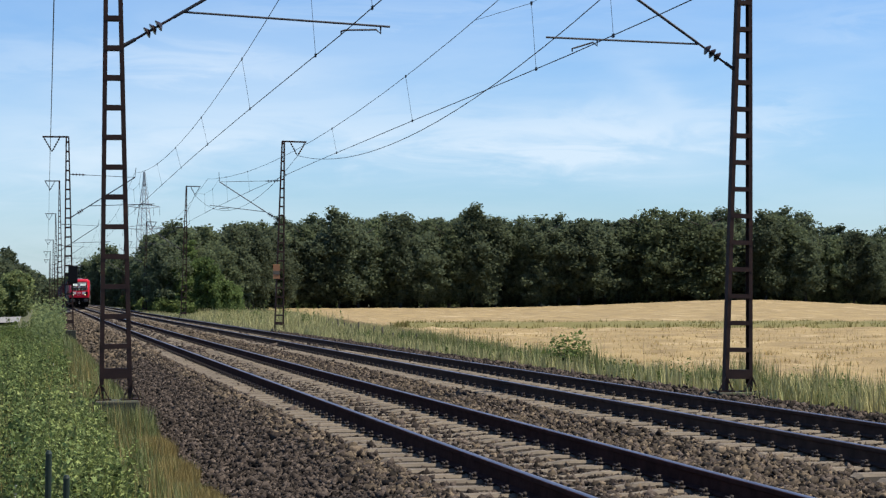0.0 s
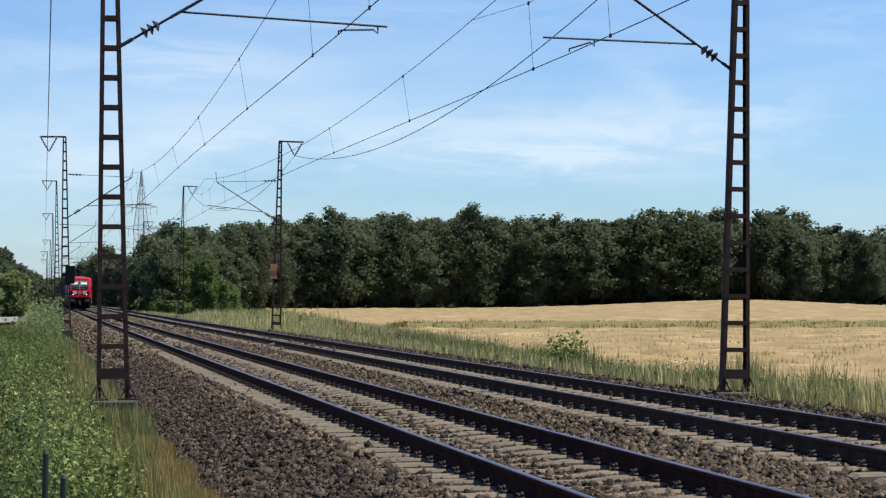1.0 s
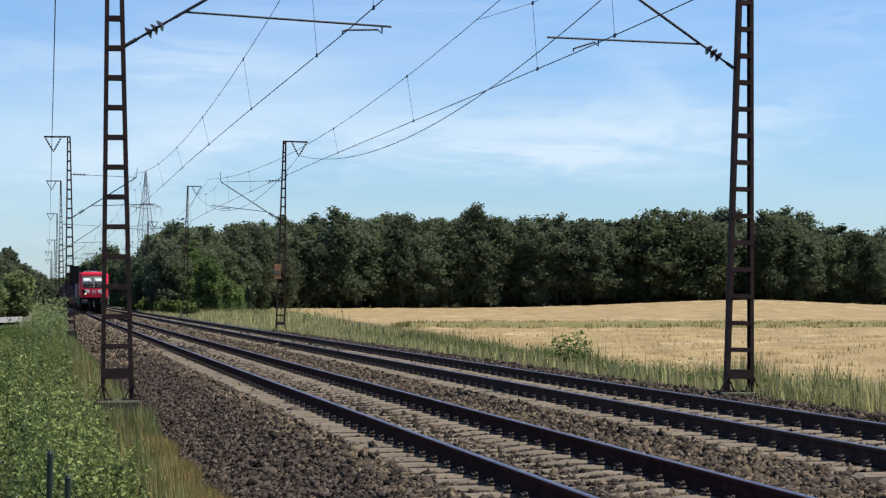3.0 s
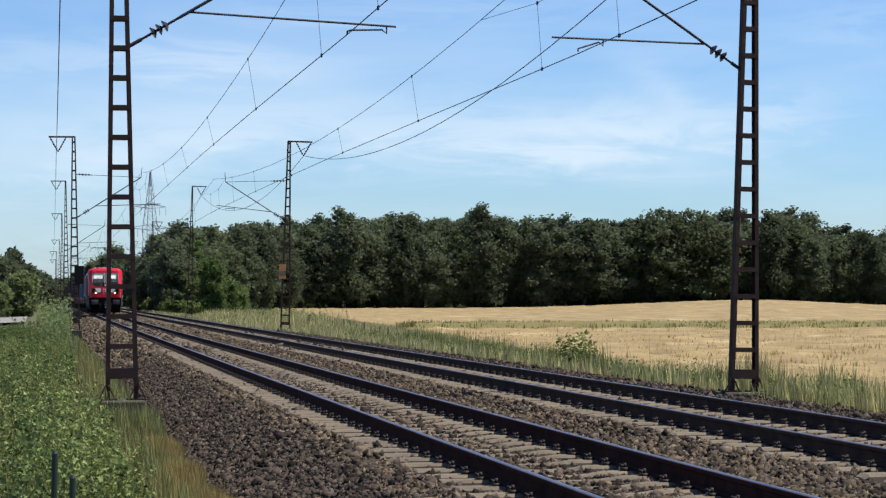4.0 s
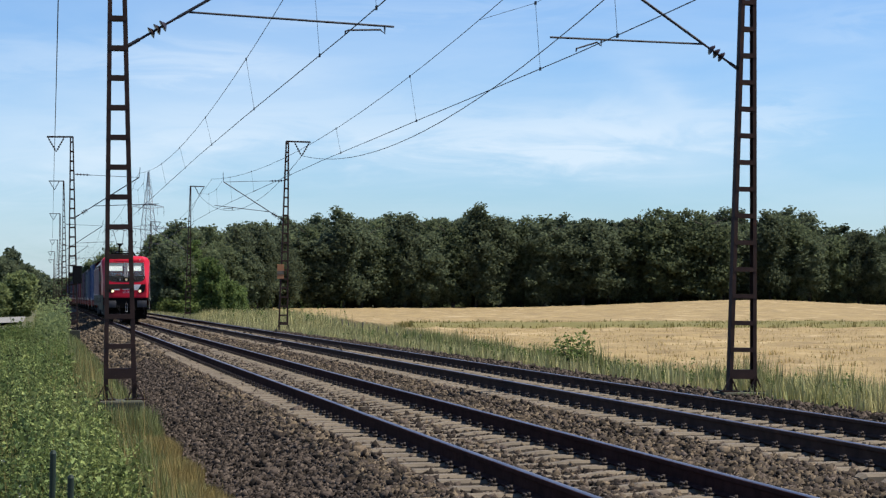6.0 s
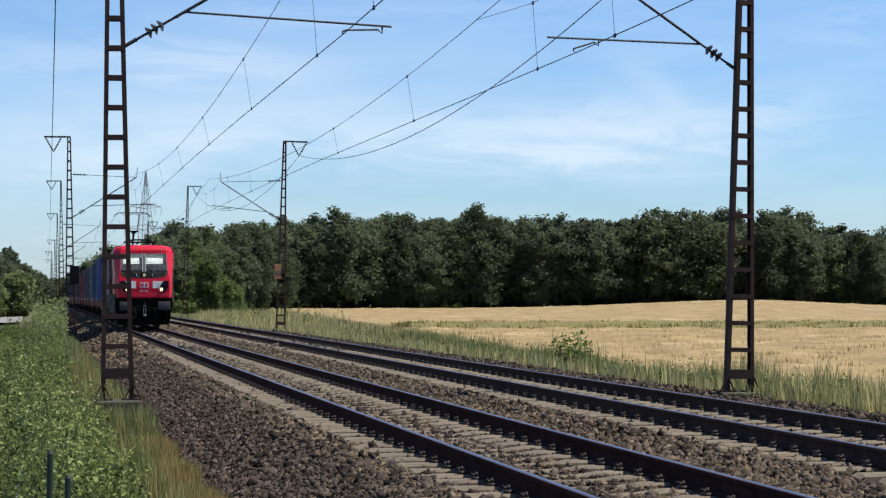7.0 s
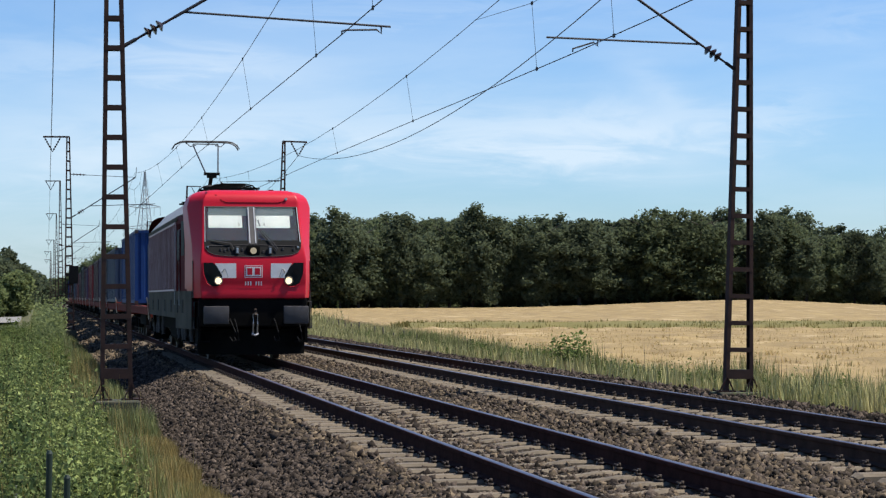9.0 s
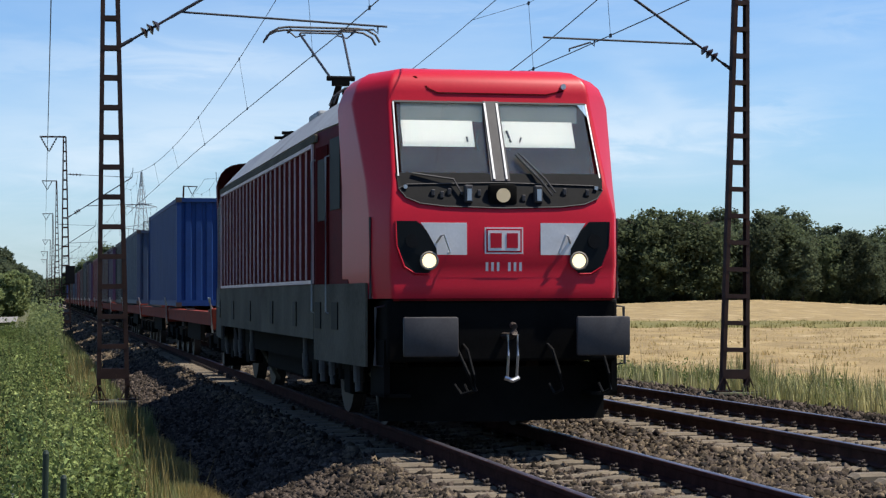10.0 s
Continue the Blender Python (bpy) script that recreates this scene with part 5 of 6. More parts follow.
def crown_leaves(r, h, w, base, clumps, per, clump_r):
    """Leaves of an uneven crown: upright boughs of many small tufts, a loose filling, and sprigs on top. Points, and the way they face."""
    spots, outs, boughs = [], [], []
    for k in range(12):
        a, q = 2.4 * k + r.uniform(0, 0.9), math.sqrt((k + 0.5) / 12) * r.uniform(0.8, 1.05)
        top = h - (h - base) * (0.36 * q * q + r.uniform(0.0, 0.14))
        boughs.append((w * 0.70 * math.cos(a) * q, w * 0.70 * math.sin(a) * q, top, w * r.uniform(0.34, 0.52)))
    for i in range(clumps):
        bx_, by_, top, rad = boughs[i % 12]
        a, u = r.uniform(0, 2 * math.pi), r.uniform(0, 1) ** 0.9
        prof_ = math.sin(math.pi * min(1, 0.2 + 0.76 * u)) ** 0.6
        q = rad * prof_ * math.sqrt(r.uniform(0.05, 1.0))
        c = np.array((bx_ * (0.8 + 0.2 * u) + q * math.cos(a), by_ * (0.8 + 0.2 * u) + q * math.sin(a), base + (top - base) * u))
        size = clump_r * r.uniform(0.6, 1.3) * (0.75 if u > 0.9 else 1.0)
        n = unit(r.normal(size=(per, 3)))
        spots.append(c + n * size * r.uniform(0.1, 1.1, (per, 1)) ** 0.7 * (1, 1, 0.85))
        outs.append(n * 0.6 + unit(np.array([[c[0], c[1], 0.35 * (c[2] - base)]])) * 0.6)
    return np.concatenate(spots), np.concatenate(outs)


def tree(seed, h, w, base, leaf, leaf_size=0.23, clumps=240, per=80, label="", category="tree", group="forest trees", name="tree", clump_r=1.15):
    r = np.random.default_rng(seed)
    t = empty(name, label, category, group)
    bm = B()
    lean = r.normal(0, 0.25, 2)
    pts = [Vector((lean[0] * u * u, lean[1] * u * u, h * 0.85 * u - 0.3)) for u in np.linspace(0, 1, 7)]
    rad = [0.018 * h * (1 - 0.85 * u) for u in np.linspace(0, 1, 7)]
    loft(bm, [[(p.x + q * math.cos(k * math.pi / 4), p.y + q * math.sin(k * math.pi / 4), p.z) for k in range(8)] for p, q in zip(pts, rad)])
    for _ in range(10):
        z = r.uniform(max(base, 0.25 * h), 0.8 * h)
        a = r.uniform(0, 2 * math.pi)
        o = Vector((lean[0] * (z / h) ** 2, lean[1] * (z / h) ** 2, z))
        rod(bm, o, o + Vector((math.cos(a) * w * 0.6, math.sin(a) * w * 0.6, r.uniform(0.8, 2.2) * h / 14)), 0.007 * h, 6, 0.002 * h)
    part("trunk", bm, M_BARK, t)
    p, o = crown_leaves(r, h, w, base, clumps, per, clump_r)
    v, f = leaf_quads(p, leaf_size, r, out=o, loose=1.1)
    sheet("crown", v, f, leaf, parent=t)
    return t


KINDS = [tree(11, 14.5, 4.2, 1.2, M_LEAF2, label="tall dark green oak at the forest edge"), tree(12, 13.5, 3.8, 0.6, M_LEAF2, label="dark green broadleaf tree at the forest edge"),
         tree(13, 15.0, 4.6, 1.3, M_LEAF, label="tall green broadleaf tree at the forest edge"), tree(14, 12.5, 3.6, 1.0, M_LEAF, label="bushy green tree at the forest edge"),
         tree(15, 14.0, 4.0, 1.7, M_LEAF2, label="dark green tree with bare lower trunk"), tree(16, 15.0, 3.4, 1.6, M_LEAF, label="slender green tree at the forest edge"),
         tree(17, 14.2, 4.4, 1.8, M_LEAF2, label="broad dark green tree at the forest edge"), tree(18, 15.2, 3.7, 1.5, M_LEAF2, label="tall dark tree with an open crown")]
SPOTS = []
rt = random.Random(8)


def at_view(px, d):
    """A place d metres ahead, across the view by px thousandths."""
    a = px / 1000 * d
    return EYE[0] + 0.979 * a + 0.205 * d, 0.979 * d - 0.205 * a


TOPS = [(-152, 11.8), (-140, 12.4), (-112, 13.2), (-90, 14.0), (-65, 14.5), (-30, 14.5), (0, 14.9), (20, 14.7), (50, 14.5), (80, 14.3), (120, 14.7), (150, 14.2), (175, 13.9), (195, 12.3), (240, 11.8), (300, 12.0)]
for row in range(5):
    px = -143.0 if row < 2 else -147
    while px < 300:
        d = float(np.interp(px, [-156, -135, -110, -77, 0, 150, 300], [226, 232, 255, 300, 308, 318, 322])) + row * 9 + rt.uniform(-2.5, 2.5)
        SPOTS.append((px, d, float(np.interp(px, [p[0] for p in TOPS], [p[1] for p in TOPS])), row))
        px += rt.uniform(8.5, 13.5) * (1.0 if row < 3 else 0.75)
used = set()
for i, (px, d, top, row) in enumerate(SPOTS):
    k = 3 if px < -112 and row < 3 and i % 3 else rt.choice([[0, 2, 4, 5, 6, 7, 4], [1, 3, 6, 0, 5], [0, 1, 2, 4, 7, 6], [1, 3, 6, 5], [1, 3, 6, 7]][row])
    x, y = at_view(px, d)
    g = float(ground_z(x, y))
    s = top / 14.0 * rt.uniform(0.90, 1.10) * d / 312 * (1.0 if px > -120 else 1.15)
    src = KINDS[k]
    if k in used:
        ob = copy_thing(src, Matrix())
    else:
        ob = src
        used.add(k)
    ob.scale = (s * rt.uniform(1.0, 1.35),) * 2 + (s,)
    ob.matrix_basis = pose(x, y, g, 0, 0, rt.uniform(0, 360)) @ Matrix.Diagonal((*ob.scale, 1))

def bush(seed, x, y, h, w, n, leaf, size, label, z=None, name="bush", category="bush", group="bushes", loose=False):
    r = np.random.default_rng(seed)
    b = empty(name, label, category, group)
    b.matrix_basis = pose(x, y, float(ground_z(x, y)) - 0.05 if z is None else z)
    bm = B()
    for _ in range(9):
        a = r.uniform(0, 2 * math.pi)
        rod(bm, (0, 0, 0), (math.cos(a) * w * 0.6, math.sin(a) * w * 0.6, h * r.uniform(0.5, 0.85)), 0.012 + 0.006 * h, 5, 0.004)
    part("stems", bm, M_BARK, b)
    if loose:
        spots = []
        for _ in range(26):
            a, q = r.uniform(0, 2 * math.pi), r.uniform(0.3, 1.0)
            tip = np.array((math.cos(a) * w * q, math.sin(a) * w * q, h * (1.25 - 0.55 * q * q) * r.uniform(0.8, 1.1)))
            spots.append(tip * r.uniform(0.25, 1.0, (42, 1)) + r.normal(0, 0.07, (42, 3)))
        spots = np.concatenate(spots)
        v, f = leaf_quads(spots, size, r, out=unit(spots - (0, 0, 0.2 * h)) + (0, 0, 0.4), loose=0.7)
        sheet("foliage", v, f, leaf, parent=b)
        return b
    v, f = leaf_quads(crown_spots(r, h, w, 0.05 * h, max(12, n // 60), 60, max(0.16, w * 0.28)), size, r)
    sheet("foliage", v, f, leaf, parent=b)
    return b


# Growth along the path side of the line.
bush(21, -6.9, 208, 5.1, 2.3, 16000, M_LEAF7, 0.17, "large rounded light green bush beside the line")
bush(22, -9.6, 206, 4.5, 2.2, 12000, M_LEAF7, 0.17, "rounded light green bush beside the line")
bush(23, -5.0, 52, 0.8, 0.7, 3500, M_LEAF3, 0.055, "low leafy green shrub beside the line")
for i, (px, d, h, w) in enumerate(((-226, 300, 9.9, 3.2), (-233, 290, 9.6, 4), (-217, 330, 8.2, 3), (-211, 370, 7.0, 3), (-207, 430, 6.4, 3))):
    t = tree(40 + i, h, w, 0.4, M_LEAF2, 0.34, 150, 80, "dark tree in a row far along the line", "tree", "distant trees", clump_r=1.3)
    x, y = at_view(px, d)
    t.matrix_basis = pose(x, y, -0.8)
for i, (px, d, h, w) in enumerate(((-173, 430, 13.4, 5.2), (-181, 440, 11.6, 4.5), (-165, 420, 11.8, 5), (-189, 520, 9.5, 5), (-158, 400, 11.5, 5), (-198, 620, 9, 7))):
    t = tree(60 + i, h, w, 0.5, M_LEAF, 0.38, 210, 80, "hazy green tree far behind the line", "tree", "distant trees", clump_r=1.6)
    x, y = at_view(px, d)
    t.matrix_basis = pose(x, y, -0.7)
for i, (px, d, h, w) in enumerate(((-141, 214, 1.9, 1.4), (-146, 226, 2.4, 1.5), (-152, 236, 2.2, 1.6), (-134, 222, 1.8, 1.5), (-160, 262, 2.6, 2.0))):
    x, y = at_view(px, d)
    bush(70 + i, x, y, h, w, 3000, M_LEAF3, 0.16, "green shrub at the foot of the trees")


for i, (px, d, h, w) in enumerate(((-122, 226, 7.6, 1.9), (-130, 231, 9.2, 2.2), (-115, 232, 5.2, 1.7), (-137, 228, 7.0, 2.0), (-109, 238, 4.2, 1.6))):
    t = tree(80 + i, h, w, 0.1, M_LEAF6, 0.17, 120, 60, "young bright green tree before the dark forest edge", "tree", "young trees", clump_r=0.6)
    x, y = at_view(px, d)
    t.matrix_basis = pose(x, y, float(ground_z(x, y)))


def undergrowth():
    """Low leafy growth in the shade behind the first trees."""
    r = np.random.default_rng(63)
    spots = []
    for px in np.arange(-76, 300, 4.2):
        d = float(np.interp(px, [-110, -77, 0, 150, 300], [255, 300, 308, 318, 322])) + r.uniform(1.5, 8)
        x, y = at_view(px + r.uniform(-1.5, 1.5), d)
        spots.append(crown_spots(r, r.uniform(2.2, 4.4), 1.3, 0.1, 9, 55, 0.8) + (x, y, float(ground_z(x, y))))
    v, f = leaf_quads(np.concatenate(spots), 0.26, r)
    sheet("undergrowth", v, f, M_LEAF, "shaded leafy undergrowth at the foot of the forest", "undergrowth", "stuff")


undergrowth()


def weeds(name, n, seed, place, hmin, hmax, size, leaf, label, per=26, stem=0.004):
    """Upright leafy weeds in one mass: a thin stem and leaves each."""
    r = np.random.default_rng(seed)
    P = place(r, n)
    V, F, k = [], [], 0
    spots = []
    for x, y in P:
        z = float(ground_z(x, y)) - 0.03
        tuft = 0.5 + 0.3 * math.sin(x * 7.1 + 2.3 * math.sin(y * 1.7)) + 0.3 * math.sin(y * 2.9 + 2.0 * math.sin(x * 5.3 + 1.0))
        if tuft < r.uniform(0.05, 0.5):
            continue
        h = r.uniform(hmin, hmax) * (0.32 + 0.85 * tuft) * r.lognormal(0, 0.22)
        dx, dy = r.normal(0, 0.13, 2) * h
        V += [(x - stem, y, z), (x + stem, y, z), (x + dx, y + dy, z + h)]
        F.append((k, k + 1, k + 2))
        k += 3
        u = r.uniform(0.12, 1.0, per)
        rad = (0.16 * (1.1 - u) + 0.03) * h * 0.75
        a = r.uniform(0, 2 * math.pi, per)
        spots.append(np.stack([x + dx * u + rad * np.cos(a), y + dy * u + rad * np.sin(a), z + h * u], -1))
    ob = sheet(name, V, F, leaf, label, "weeds", "stuff")
    v, f = leaf_quads(np.concatenate(spots), size, r, 0.3, 2.0)
    sheet("leaves", v, f, leaf, parent=ob)
    return ob


def place_near(r, n):
    y = 13 + 42 * r.random(n) ** 1.5
    lim = np.interp(y, [12, 18, 22, 30, 40, 60], [-4.55, -4.35, -4.3, -4.45, -4.3, -4.1])
    return np.stack([lim - r.random(n) ** 1.2 * np.interp(y, [12, 30, 60], [1.2, 2.2, 3.5]), y], -1)




def thicket(name, n, seed, place, hmin, hmax, size, leaf, label, per=240, wide=0.30):
    """Bushy weeds in one mass: each a dome of leafy shoots that lean outwards, with shaded gaps between them."""
    r = np.random.default_rng(seed)
    V, F, k, spots, outs = [], [], 0, [], []
    for x, y in place(r, n):
        h = r.uniform(hmin, hmax) * r.lognormal(0, 0.12)
        z = float(ground_z(x, y)) - 0.03
        for _ in range(9):
            a, q = r.uniform(0, 2 * math.pi), math.sqrt(r.uniform(0, 1))
            tip = np.array((math.cos(a) * wide * q * h, math.sin(a) * wide * q * h, h * (1.05 - 0.45 * q * q) * r.uniform(0.75, 1.1)))
            V += [(x - 0.004, y, z), (x + 0.004, y, z), (x + tip[0], y + tip[1], z + tip[2])]
            F.append((k, k + 1, k + 2))
            k += 3
            m = per // 9
            u = r.uniform(0.35, 1.02, m)[:, None] ** 0.7
            ring = r.normal(0, 1, (m, 3)) * (0.055, 0.055, 0.03) * (1.25 - 0.75 * u) * max(0.7, h)
            spots.append(np.array((x, y, z)) + tip * u + ring)
            outs.append(np.tile((tip[0] * 1.3, tip[1] * 1.3, 0.55 * h), (m, 1)) / h + ring * 6)
    ob = sheet(name, V, F, leaf, label, "weeds", "stuff")
    v, f = leaf_quads(np.concatenate(spots), size, r, 0.2, 2.0, np.concatenate(outs), 1.1)
    sheet("leaves", v, f, leaf, parent=ob)
    return ob


thicket("leafy_weeds", 230, 31, place_near, 0.40, 1.2, 0.0175, M_LEAF4, "dense bushy green weeds beside the track", 640)
thicket("dark_weeds", 120, 37, place_near, 0.5, 0.95, 0.019, M_LEAF3, "dark green leafy weeds beside the track", 480)
thicket("pale_weeds", 50, 38, place_near, 0.8, 1.25, 0.015, M_LEAF5, "pale grey-green bushy weeds with fine leaves", 420, 0.22)


def place_front(r, n):
    y = 13.5 + 5.5 * r.random(n)
    return np.stack([-3.95 - 0.6 * r.random(n), y], -1)


thicket("tall_front_weeds", 20, 39, place_front, 0.75, 1.2, 0.016, M_LEAF5, "tall pale weeds with small leaves", 460, 0.18)
thicket("front_weeds", 34, 36, place_front, 0.4, 0.85, 0.0175, M_LEAF4, "green leafy weeds before the dry grass", 560, 0.32)
weeds("pale_leafy_stems", 170, 65, place_near, 0.7, 1.25, 0.024, M_LEAF5, "tall pale leafy stems above the weeds", 50)


def place_far(r, n):
    y = 40 + 70 * r.random(n)
    return np.stack([-3.9 - r.random(n) * 3, y], -1)


weeds("roadside_weeds", 1700, 32, place_far, 0.4, 0.75, 0.045, M_LEAF3, "green weeds along the line", 24)


def place_tall(r, n):
    y = 70 + 26 * r.random(n)
    return np.stack([-3.75 - r.random(n) * 0.9, y], -1)


weeds("tall_weeds", 420, 34, place_tall, 0.9, 1.75, 0.05, M_LEAF7, "tall light green weeds beside a mast", 46)


def place_low(r, n):
    y = 14 + 16 * r.random(n)
    return np.stack([-3.9 - r.random(n) * 0.6, y], -1)


weeds("low_weeds", 500, 33, place_low, 0.25, 0.65, 0.02, M_LEAF4, "low pale green weeds at the ballast edge", 40)


def blades(name, n, seed, place, hmin, hmax, wide, leaf, label, bow=0.35):
    """Grass as bent tapering blades, in one mass."""
    r = np.random.default_rng(seed)
    P = place(r, n)
    x, y = P.T
    z = ground_z(x, y) - 0.03
    tuft = 0.5 + 0.25 * np.sin(x * 3.1 + 1.7 * np.sin(y * 1.9)) + 0.25 * np.sin(y * 2.3 + 2.1 * np.sin(x * 1.4 + y * 0.31))
    h = r.uniform(hmin, hmax, n) * (0.62 + 0.55 * tuft)
    a = r.uniform(0, 2 * math.pi, n)
    b = r.uniform(0.05, bow, n) * h
    wx, wy = np.cos(a + 1.57) * wide, np.sin(a + 1.57) * wide
    bx, by_ = np.cos(a) * b, np.sin(a) * b
    v = np.stack([np.stack([x - wx, y - wy, z], -1), np.stack([x + wx, y + wy, z], -1),
                  np.stack([x + bx * 0.35 + wx * 0.7, y + by_ * 0.35 + wy * 0.7, z + h * 0.6], -1), np.stack([x + bx * 0.35 - wx * 0.7, y + by_ * 0.35 - wy * 0.7, z + h * 0.6], -1),
                  np.stack([x + bx, y + by_, z + h], -1)], 1)
    k = np.arange(n)[:, None] * 5
    f = np.concatenate([k + [0, 1, 2], k + [0, 2, 3], k + [3, 2, 4]])
    return sheet(name, v, f, leaf, label, "grass", "stuff")


def strip(y0, y1, near, far_, power=1.5):
    def go(r, n):
        y = y0 + (y1 - y0) * r.random(n) ** power
        a, b = near(y), far_(y)
        return np.stack([a + (b - a) * r.random(n), y], -1)
    return go


blades("straw_stalks", 2200, 49, strip(14, 60, lambda y: -3.3 + 0 * y, lambda y: -5.3 + 0 * y), 0.35, 0.9, 0.004, M_DRY, "thin straw-coloured stalks among the weeds", 0.3)
blades("green_grass", 42000, 41, strip(12, 110, lambda y: np.where(y < 29, -3.4, -2.9) + 0.08 * np.sin(y * 1.9), lambda y: -5.2 - y * 0.03), 0.10, 0.42, 0.009, M_GRASS, "green grass beside the ballast")
blades("dry_grass", 24000, 42, strip(17.5, 29.0, lambda y: -2.84 + 0.07 * np.sin(y * 1.7), lambda y: -3.26 + 0.06 * np.sin(y * 1.1), 1.0), 0.10, 0.27, 0.0035, M_DRY, "dry yellow grass at the ballast edge")
blades("edge_grass", 11000, 57, strip(16, 31, lambda y: -3.08 + 0.1 * np.sin(y * 2.3), lambda y: -3.95 + 0 * y, 1.0), 0.08, 0.30, 0.004, M_GRASS, "thin green grass among the dry tufts", 0.45)
blades("high_verge_grass", 9000, 47, strip(19, 33, lambda y: 7.2 + 0 * y, lambda y: 9.9 + 0 * y, 1.0), 0.2, 0.7, 0.008, M_REED, "high green and straw-coloured verge grass", 0.45)
blades("verge_stalks", 260, 48, strip(22, 110, lambda y: 7.6 + 0 * y, lambda y: np.interp(y, [0, 51, 109], [9.6, 10.0, 14.5]), 1.2), 0.6, 1.0, 0.006, M_BARK, "dry brown weed stalks in the verge", 0.08)
blades("field_edge_grass", 9000, 55, strip(28, 120, lambda y: np.interp(y, [0, 51, 109], [8.7, 9.0, 14.2]), lambda y: np.interp(y, [0, 51, 109], [9.7, 10.0, 15.4]), 1.2), 0.35, 0.62, 0.010, M_REED, "yellowing grass along the field edge", 0.25)
blades("foundation_grass", 2600, 56, strip(27.6, 29.75, lambda y: -4.2 + 0 * y, lambda y: -2.95 + 0 * y, 1.0), 0.25, 0.50, 0.006, M_GRASS, "green grass in front of a mast foundation", 0.35)
blades("low_verge_grass", 24000, 43, strip(18, 130, lambda y: 7.0 + 0 * y, lambda y: np.interp(y, [0, 51, 109, 213], [10.0, 10.4, 15.2, 23]), 1.5), 0.12, 0.48, 0.013, M_REED, "tall green and straw-coloured verge grass", 0.25)
blades("far_verge_grass", 26000, 44, strip(85, 230, lambda y: 6.9 + 0 * y, lambda y: np.interp(y, [0, 51, 109, 213], [10.0, 10.4, 15.2, 23]), 1.0), 0.15, 0.45, 0.02, M_REED, "green verge grass along the line", 0.3)
blades("far_trackside_grass", 9000, 45, strip(60, 300, lambda y: -3.6 + 0 * y, lambda y: -5.1 + 0 * y, 1.0), 0.4, 0.9, 0.02, M_GRASS, "green grass along the line", 0.3)
blades("grain_ears", 50000, 46, strip(14, 130, lambda y: np.interp(y, [0, 51, 109, 213], [9.4, 9.9, 15.3, 23]), lambda y: 16 + y * 0.45, 1.3), 0.40, 0.47, 0.016, M_EAR, "ripe yellow grain stalks", 0.3)

def place_verge(r, n):
    y = 21 + 60 * r.random(n) ** 1.3
    return np.stack([7.3 + r.random(n) * np.interp(y, [20, 50, 90], [1.5, 1.6, 4.0]), y], -1)


weeds("verge_weeds", 700, 64, place_verge, 0.22, 0.5, 0.024, M_LEAF3, "leafy weeds among the verge grass", 30)


def place_tufts(r, n):
    y = 24 + 70 * r.random(n) ** 1.2
    return np.stack([np.interp(y, [20, 50, 90], [7.7, 7.9, 9.2]) + r.random(n) * np.interp(y, [20, 50, 90], [1.6, 1.8, 4.0]), y], -1)


def place_clumps(r, n):
    return np.repeat(place_tufts(r, n // 70), 70, 0) + r.normal(0, 0.16, (n // 70 * 70, 2))


blades("verge_clumps", 4200, 66, place_clumps, 0.4, 0.85, 0.009, M_GRASS, "dark green grass clumps in the verge", 0.3)
thicket("verge_tufts", 40, 68, place_tufts, 0.3, 0.6, 0.03, M_LEAF3, "dark green leafy tufts in the verge grass", 120, 0.35)


def place_corner(r, n):
    y = 130 + 80 * r.random(n)
    return np.stack([np.interp(y, [130, 213], [9.5, 12.0]) + r.random(n) * np.interp(y, [130, 213], [6.5, 9.0]), y], -1)


blades("corner_grass", 9000, 67, place_corner, 0.4, 1.1, 0.02, M_REED, "tall pale grass before the forest corner", 0.4)
weeds("corner_weeds", 160, 69, place_corner, 0.7, 1.5, 0.055, M_LEAF3, "tall weeds before the forest corner", 30, 0.012)
blades("field_stubble", 16000, 61, strip(34, 112, lambda y: np.interp(y, [0, 51, 109, 213], [9.8, 10.4, 15.6, 23]), lambda y: 16 + y * 0.45, 1.0), 0.38, 0.46, 0.035, M_DRY, "brown broken stalks standing out of the ripe grain", 0.5)
blades("pale_grain_ears", 16000, 62, strip(34, 112, lambda y: np.interp(y, [0, 51, 109, 213], [9.8, 10.4, 15.6, 23]), lambda y: 16 + y * 0.45, 1.0), 0.40, 0.50, 0.034, M_EAR, "pale bent ears of ripe grain", 0.6)

bush(50, 8.3, 46.6, 0.82, 0.72, 620, M_LEAF3, 0.055, "small green shrub in the verge grass", loose=True)

bx = empty("mast_box", "dark metal equipment box mounted on a mast", "equipment box")
bx.matrix_basis = pose(-2.98, 94.9, 2.1)
part("housing", box(B(), -0.22, 0.22, -0.14, 0.14, 0, 0.86, 0.02), M_RUBBER, bx)
part("mounting_bracket", box(B(), -0.40, -0.2, 0.0, 0.10, 0.35, 0.5), M_MAST, bx)


def place_strip(r, n):
    a, d = r.uniform(-3, 60, n), r.uniform(106, 119.5, n)
    return np.stack([EYE[0] + 0.979 * a + 0.205 * d, 0.979 * d - 0.205 * a], -1)


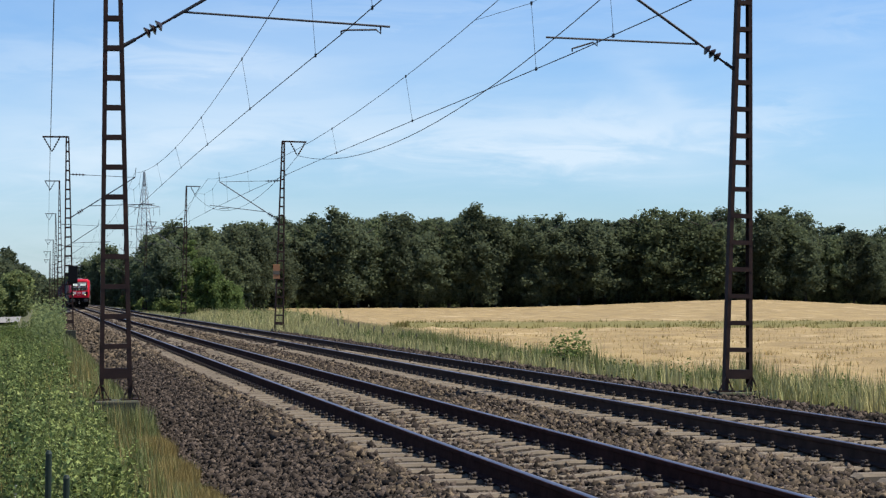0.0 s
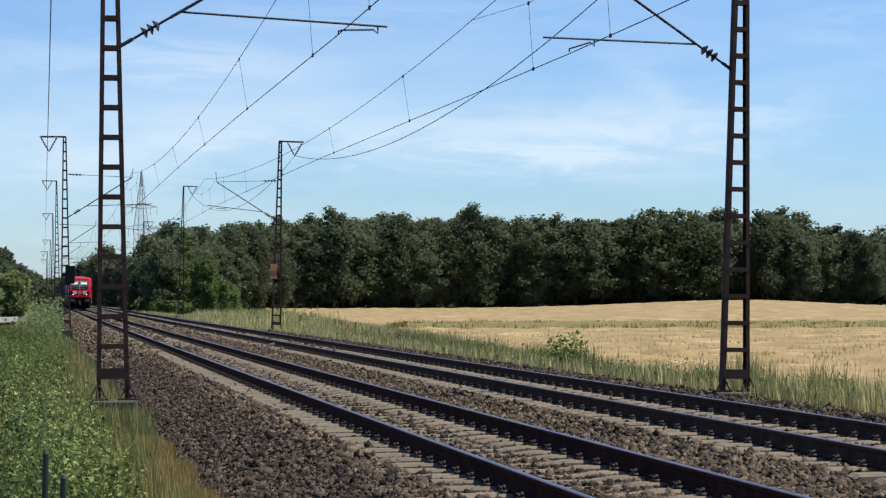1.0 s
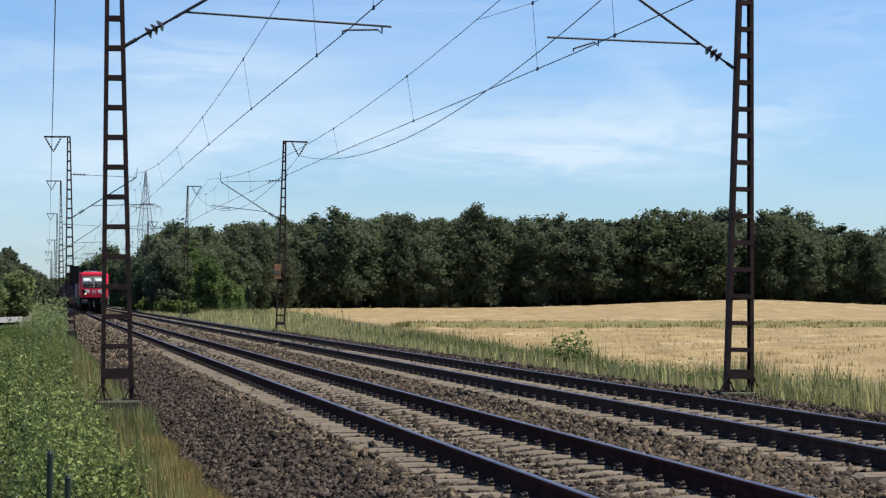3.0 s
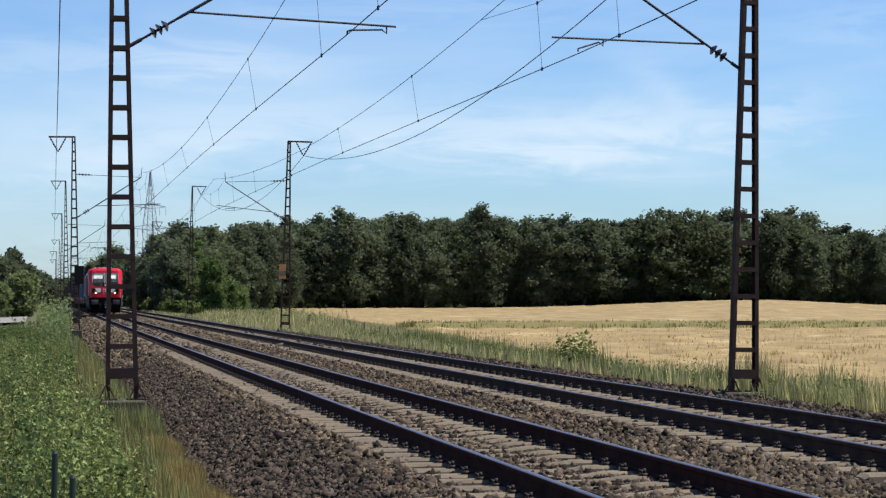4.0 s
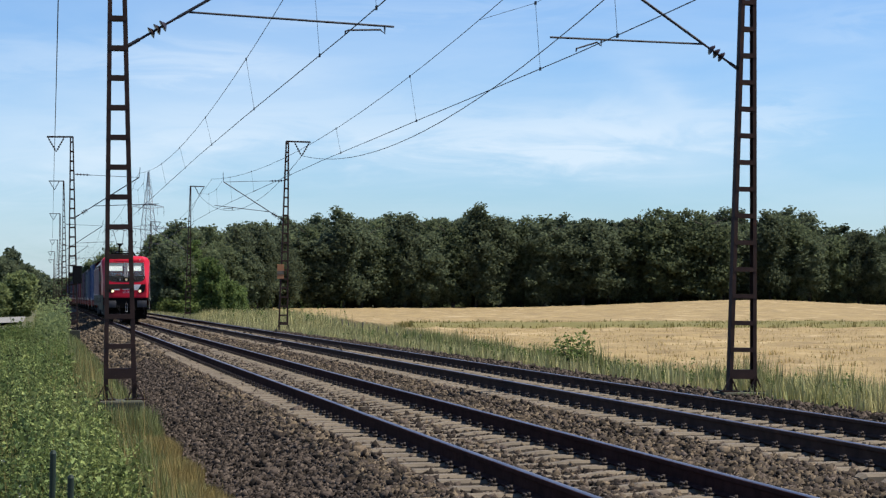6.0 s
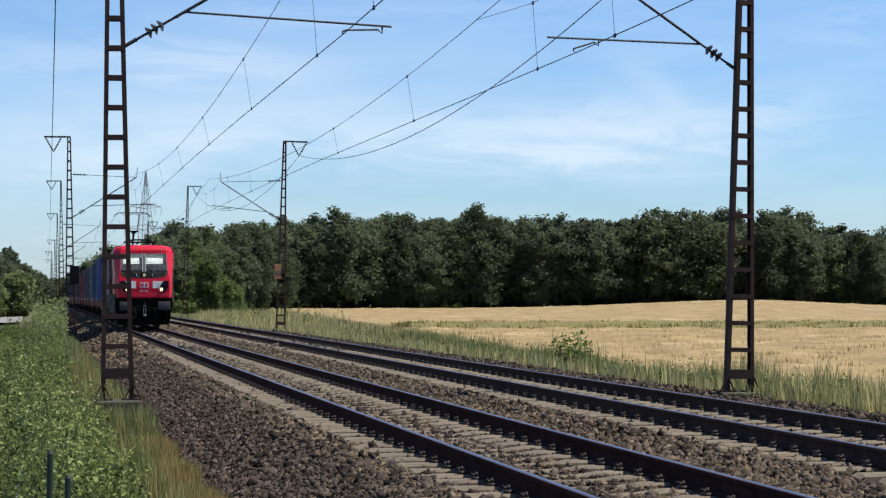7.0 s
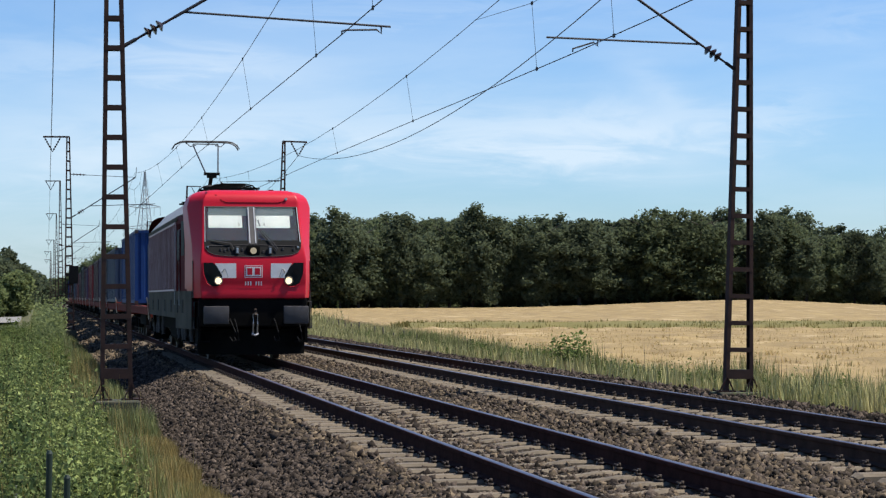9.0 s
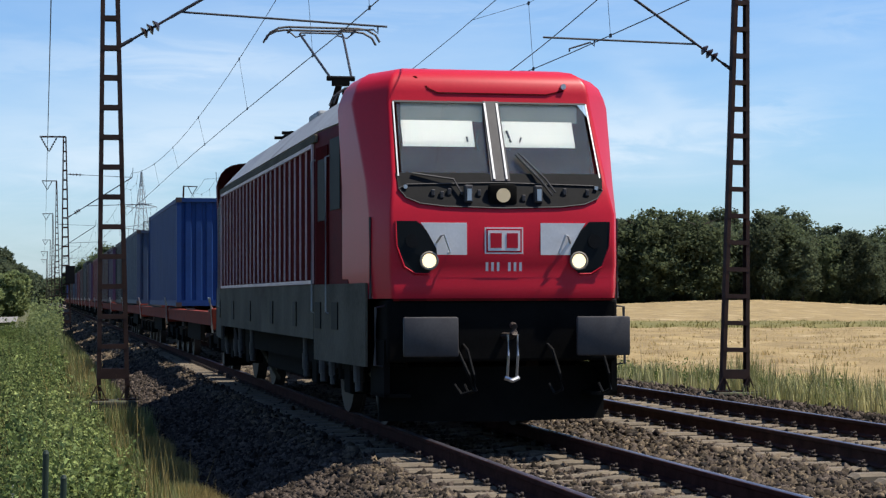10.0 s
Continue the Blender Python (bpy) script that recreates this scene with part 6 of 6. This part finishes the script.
blades("strip_grass", 16000, 52, place_strip, 0.58, 0.70, 0.05, M_STRIP, "green grass on the strip across the field", 0.3)
blades("seed_stalks", 800, 53, place_near, 0.7, 1.3, 0.004, M_DRY, "pale dry stalks above the weeds", 0.2)
r9 = np.random.default_rng(54)
P = place_near(r9, 45)
P = np.repeat(P, 7, 0)
Z = ground_z(P[:, 0], P[:, 1]) + np.repeat(r9.uniform(0.45, 0.85, 45), 7)
v, f = leaf_quads(np.stack([P[:, 0], P[:, 1], Z], -1) + r9.normal(0, 0.012, (len(P), 3)), 0.010, r9)
sheet("white_flower_heads", v, f, M_FLOWER, "small white flower heads above the weeds", "flowers", "stuff")
# Gravel path, posts and small things.
sheet("gravel_path", [(-10.5, 150, -0.55), (-6.0, 150, -0.40), (-6.2, 196, -0.42), (-11.5, 196, -0.6)], [(0, 1, 2, 3)], M_PATH, "pale gravel path beside the line", "path", "structure")
for x, y, h in ((-4.60, 12.6, 1.02), (-4.49, 12.4, 0.88)):
    bm = B()
    rod(bm, (0, 0, -0.3), (0, 0, h), 0.02, 12)
    rod(bm, (0, 0, h), (0, 0, h + 0.02), 0.022, 12, 0.012)
    p = part("marker_post", bm, M_POST)
    tagged(p, "dark green plastic marker post among the weeds", "post", "marker posts")
    p.matrix_basis = pose(x, y, float(ground_z(x, y)), 2, 1, 0)
for k in range(16):
    y = 80 + 5.2 * k
    bm = B()
    rod(bm, (0, 0, -0.2), (0, 0, 0.48 + 0.12 * math.sin(k * 2.3)), 0.05, 8, 0.042)
    p = part("fence_post", bm, M_WOODPOST)
    tagged(p, "short grey wooden fence post at the field edge", "post", "fence posts")
    x = float(np.interp(y, [51, 109, 213], [9.0, 14.0, 22.0])) - 0.6
    p.matrix_basis = pose(x, y, float(ground_z(x, y)), math.sin(k) * 3, math.cos(k * 3) * 3, 0)
sg = empty("line_sign", "faded orange board fixed to a mast", "sign")
sg.matrix_basis = pose(7.13, 97.4, 2.35)
part("board", box(B(), -0.17, 0.17, -0.02, 0.0, 0, 0.72, 0.006), M_SIGN, sg)
part("band", box(B(), -0.17, 0.17, -0.03, -0.021, 0.22, 0.40), M_WOODPOST, sg)

motions()
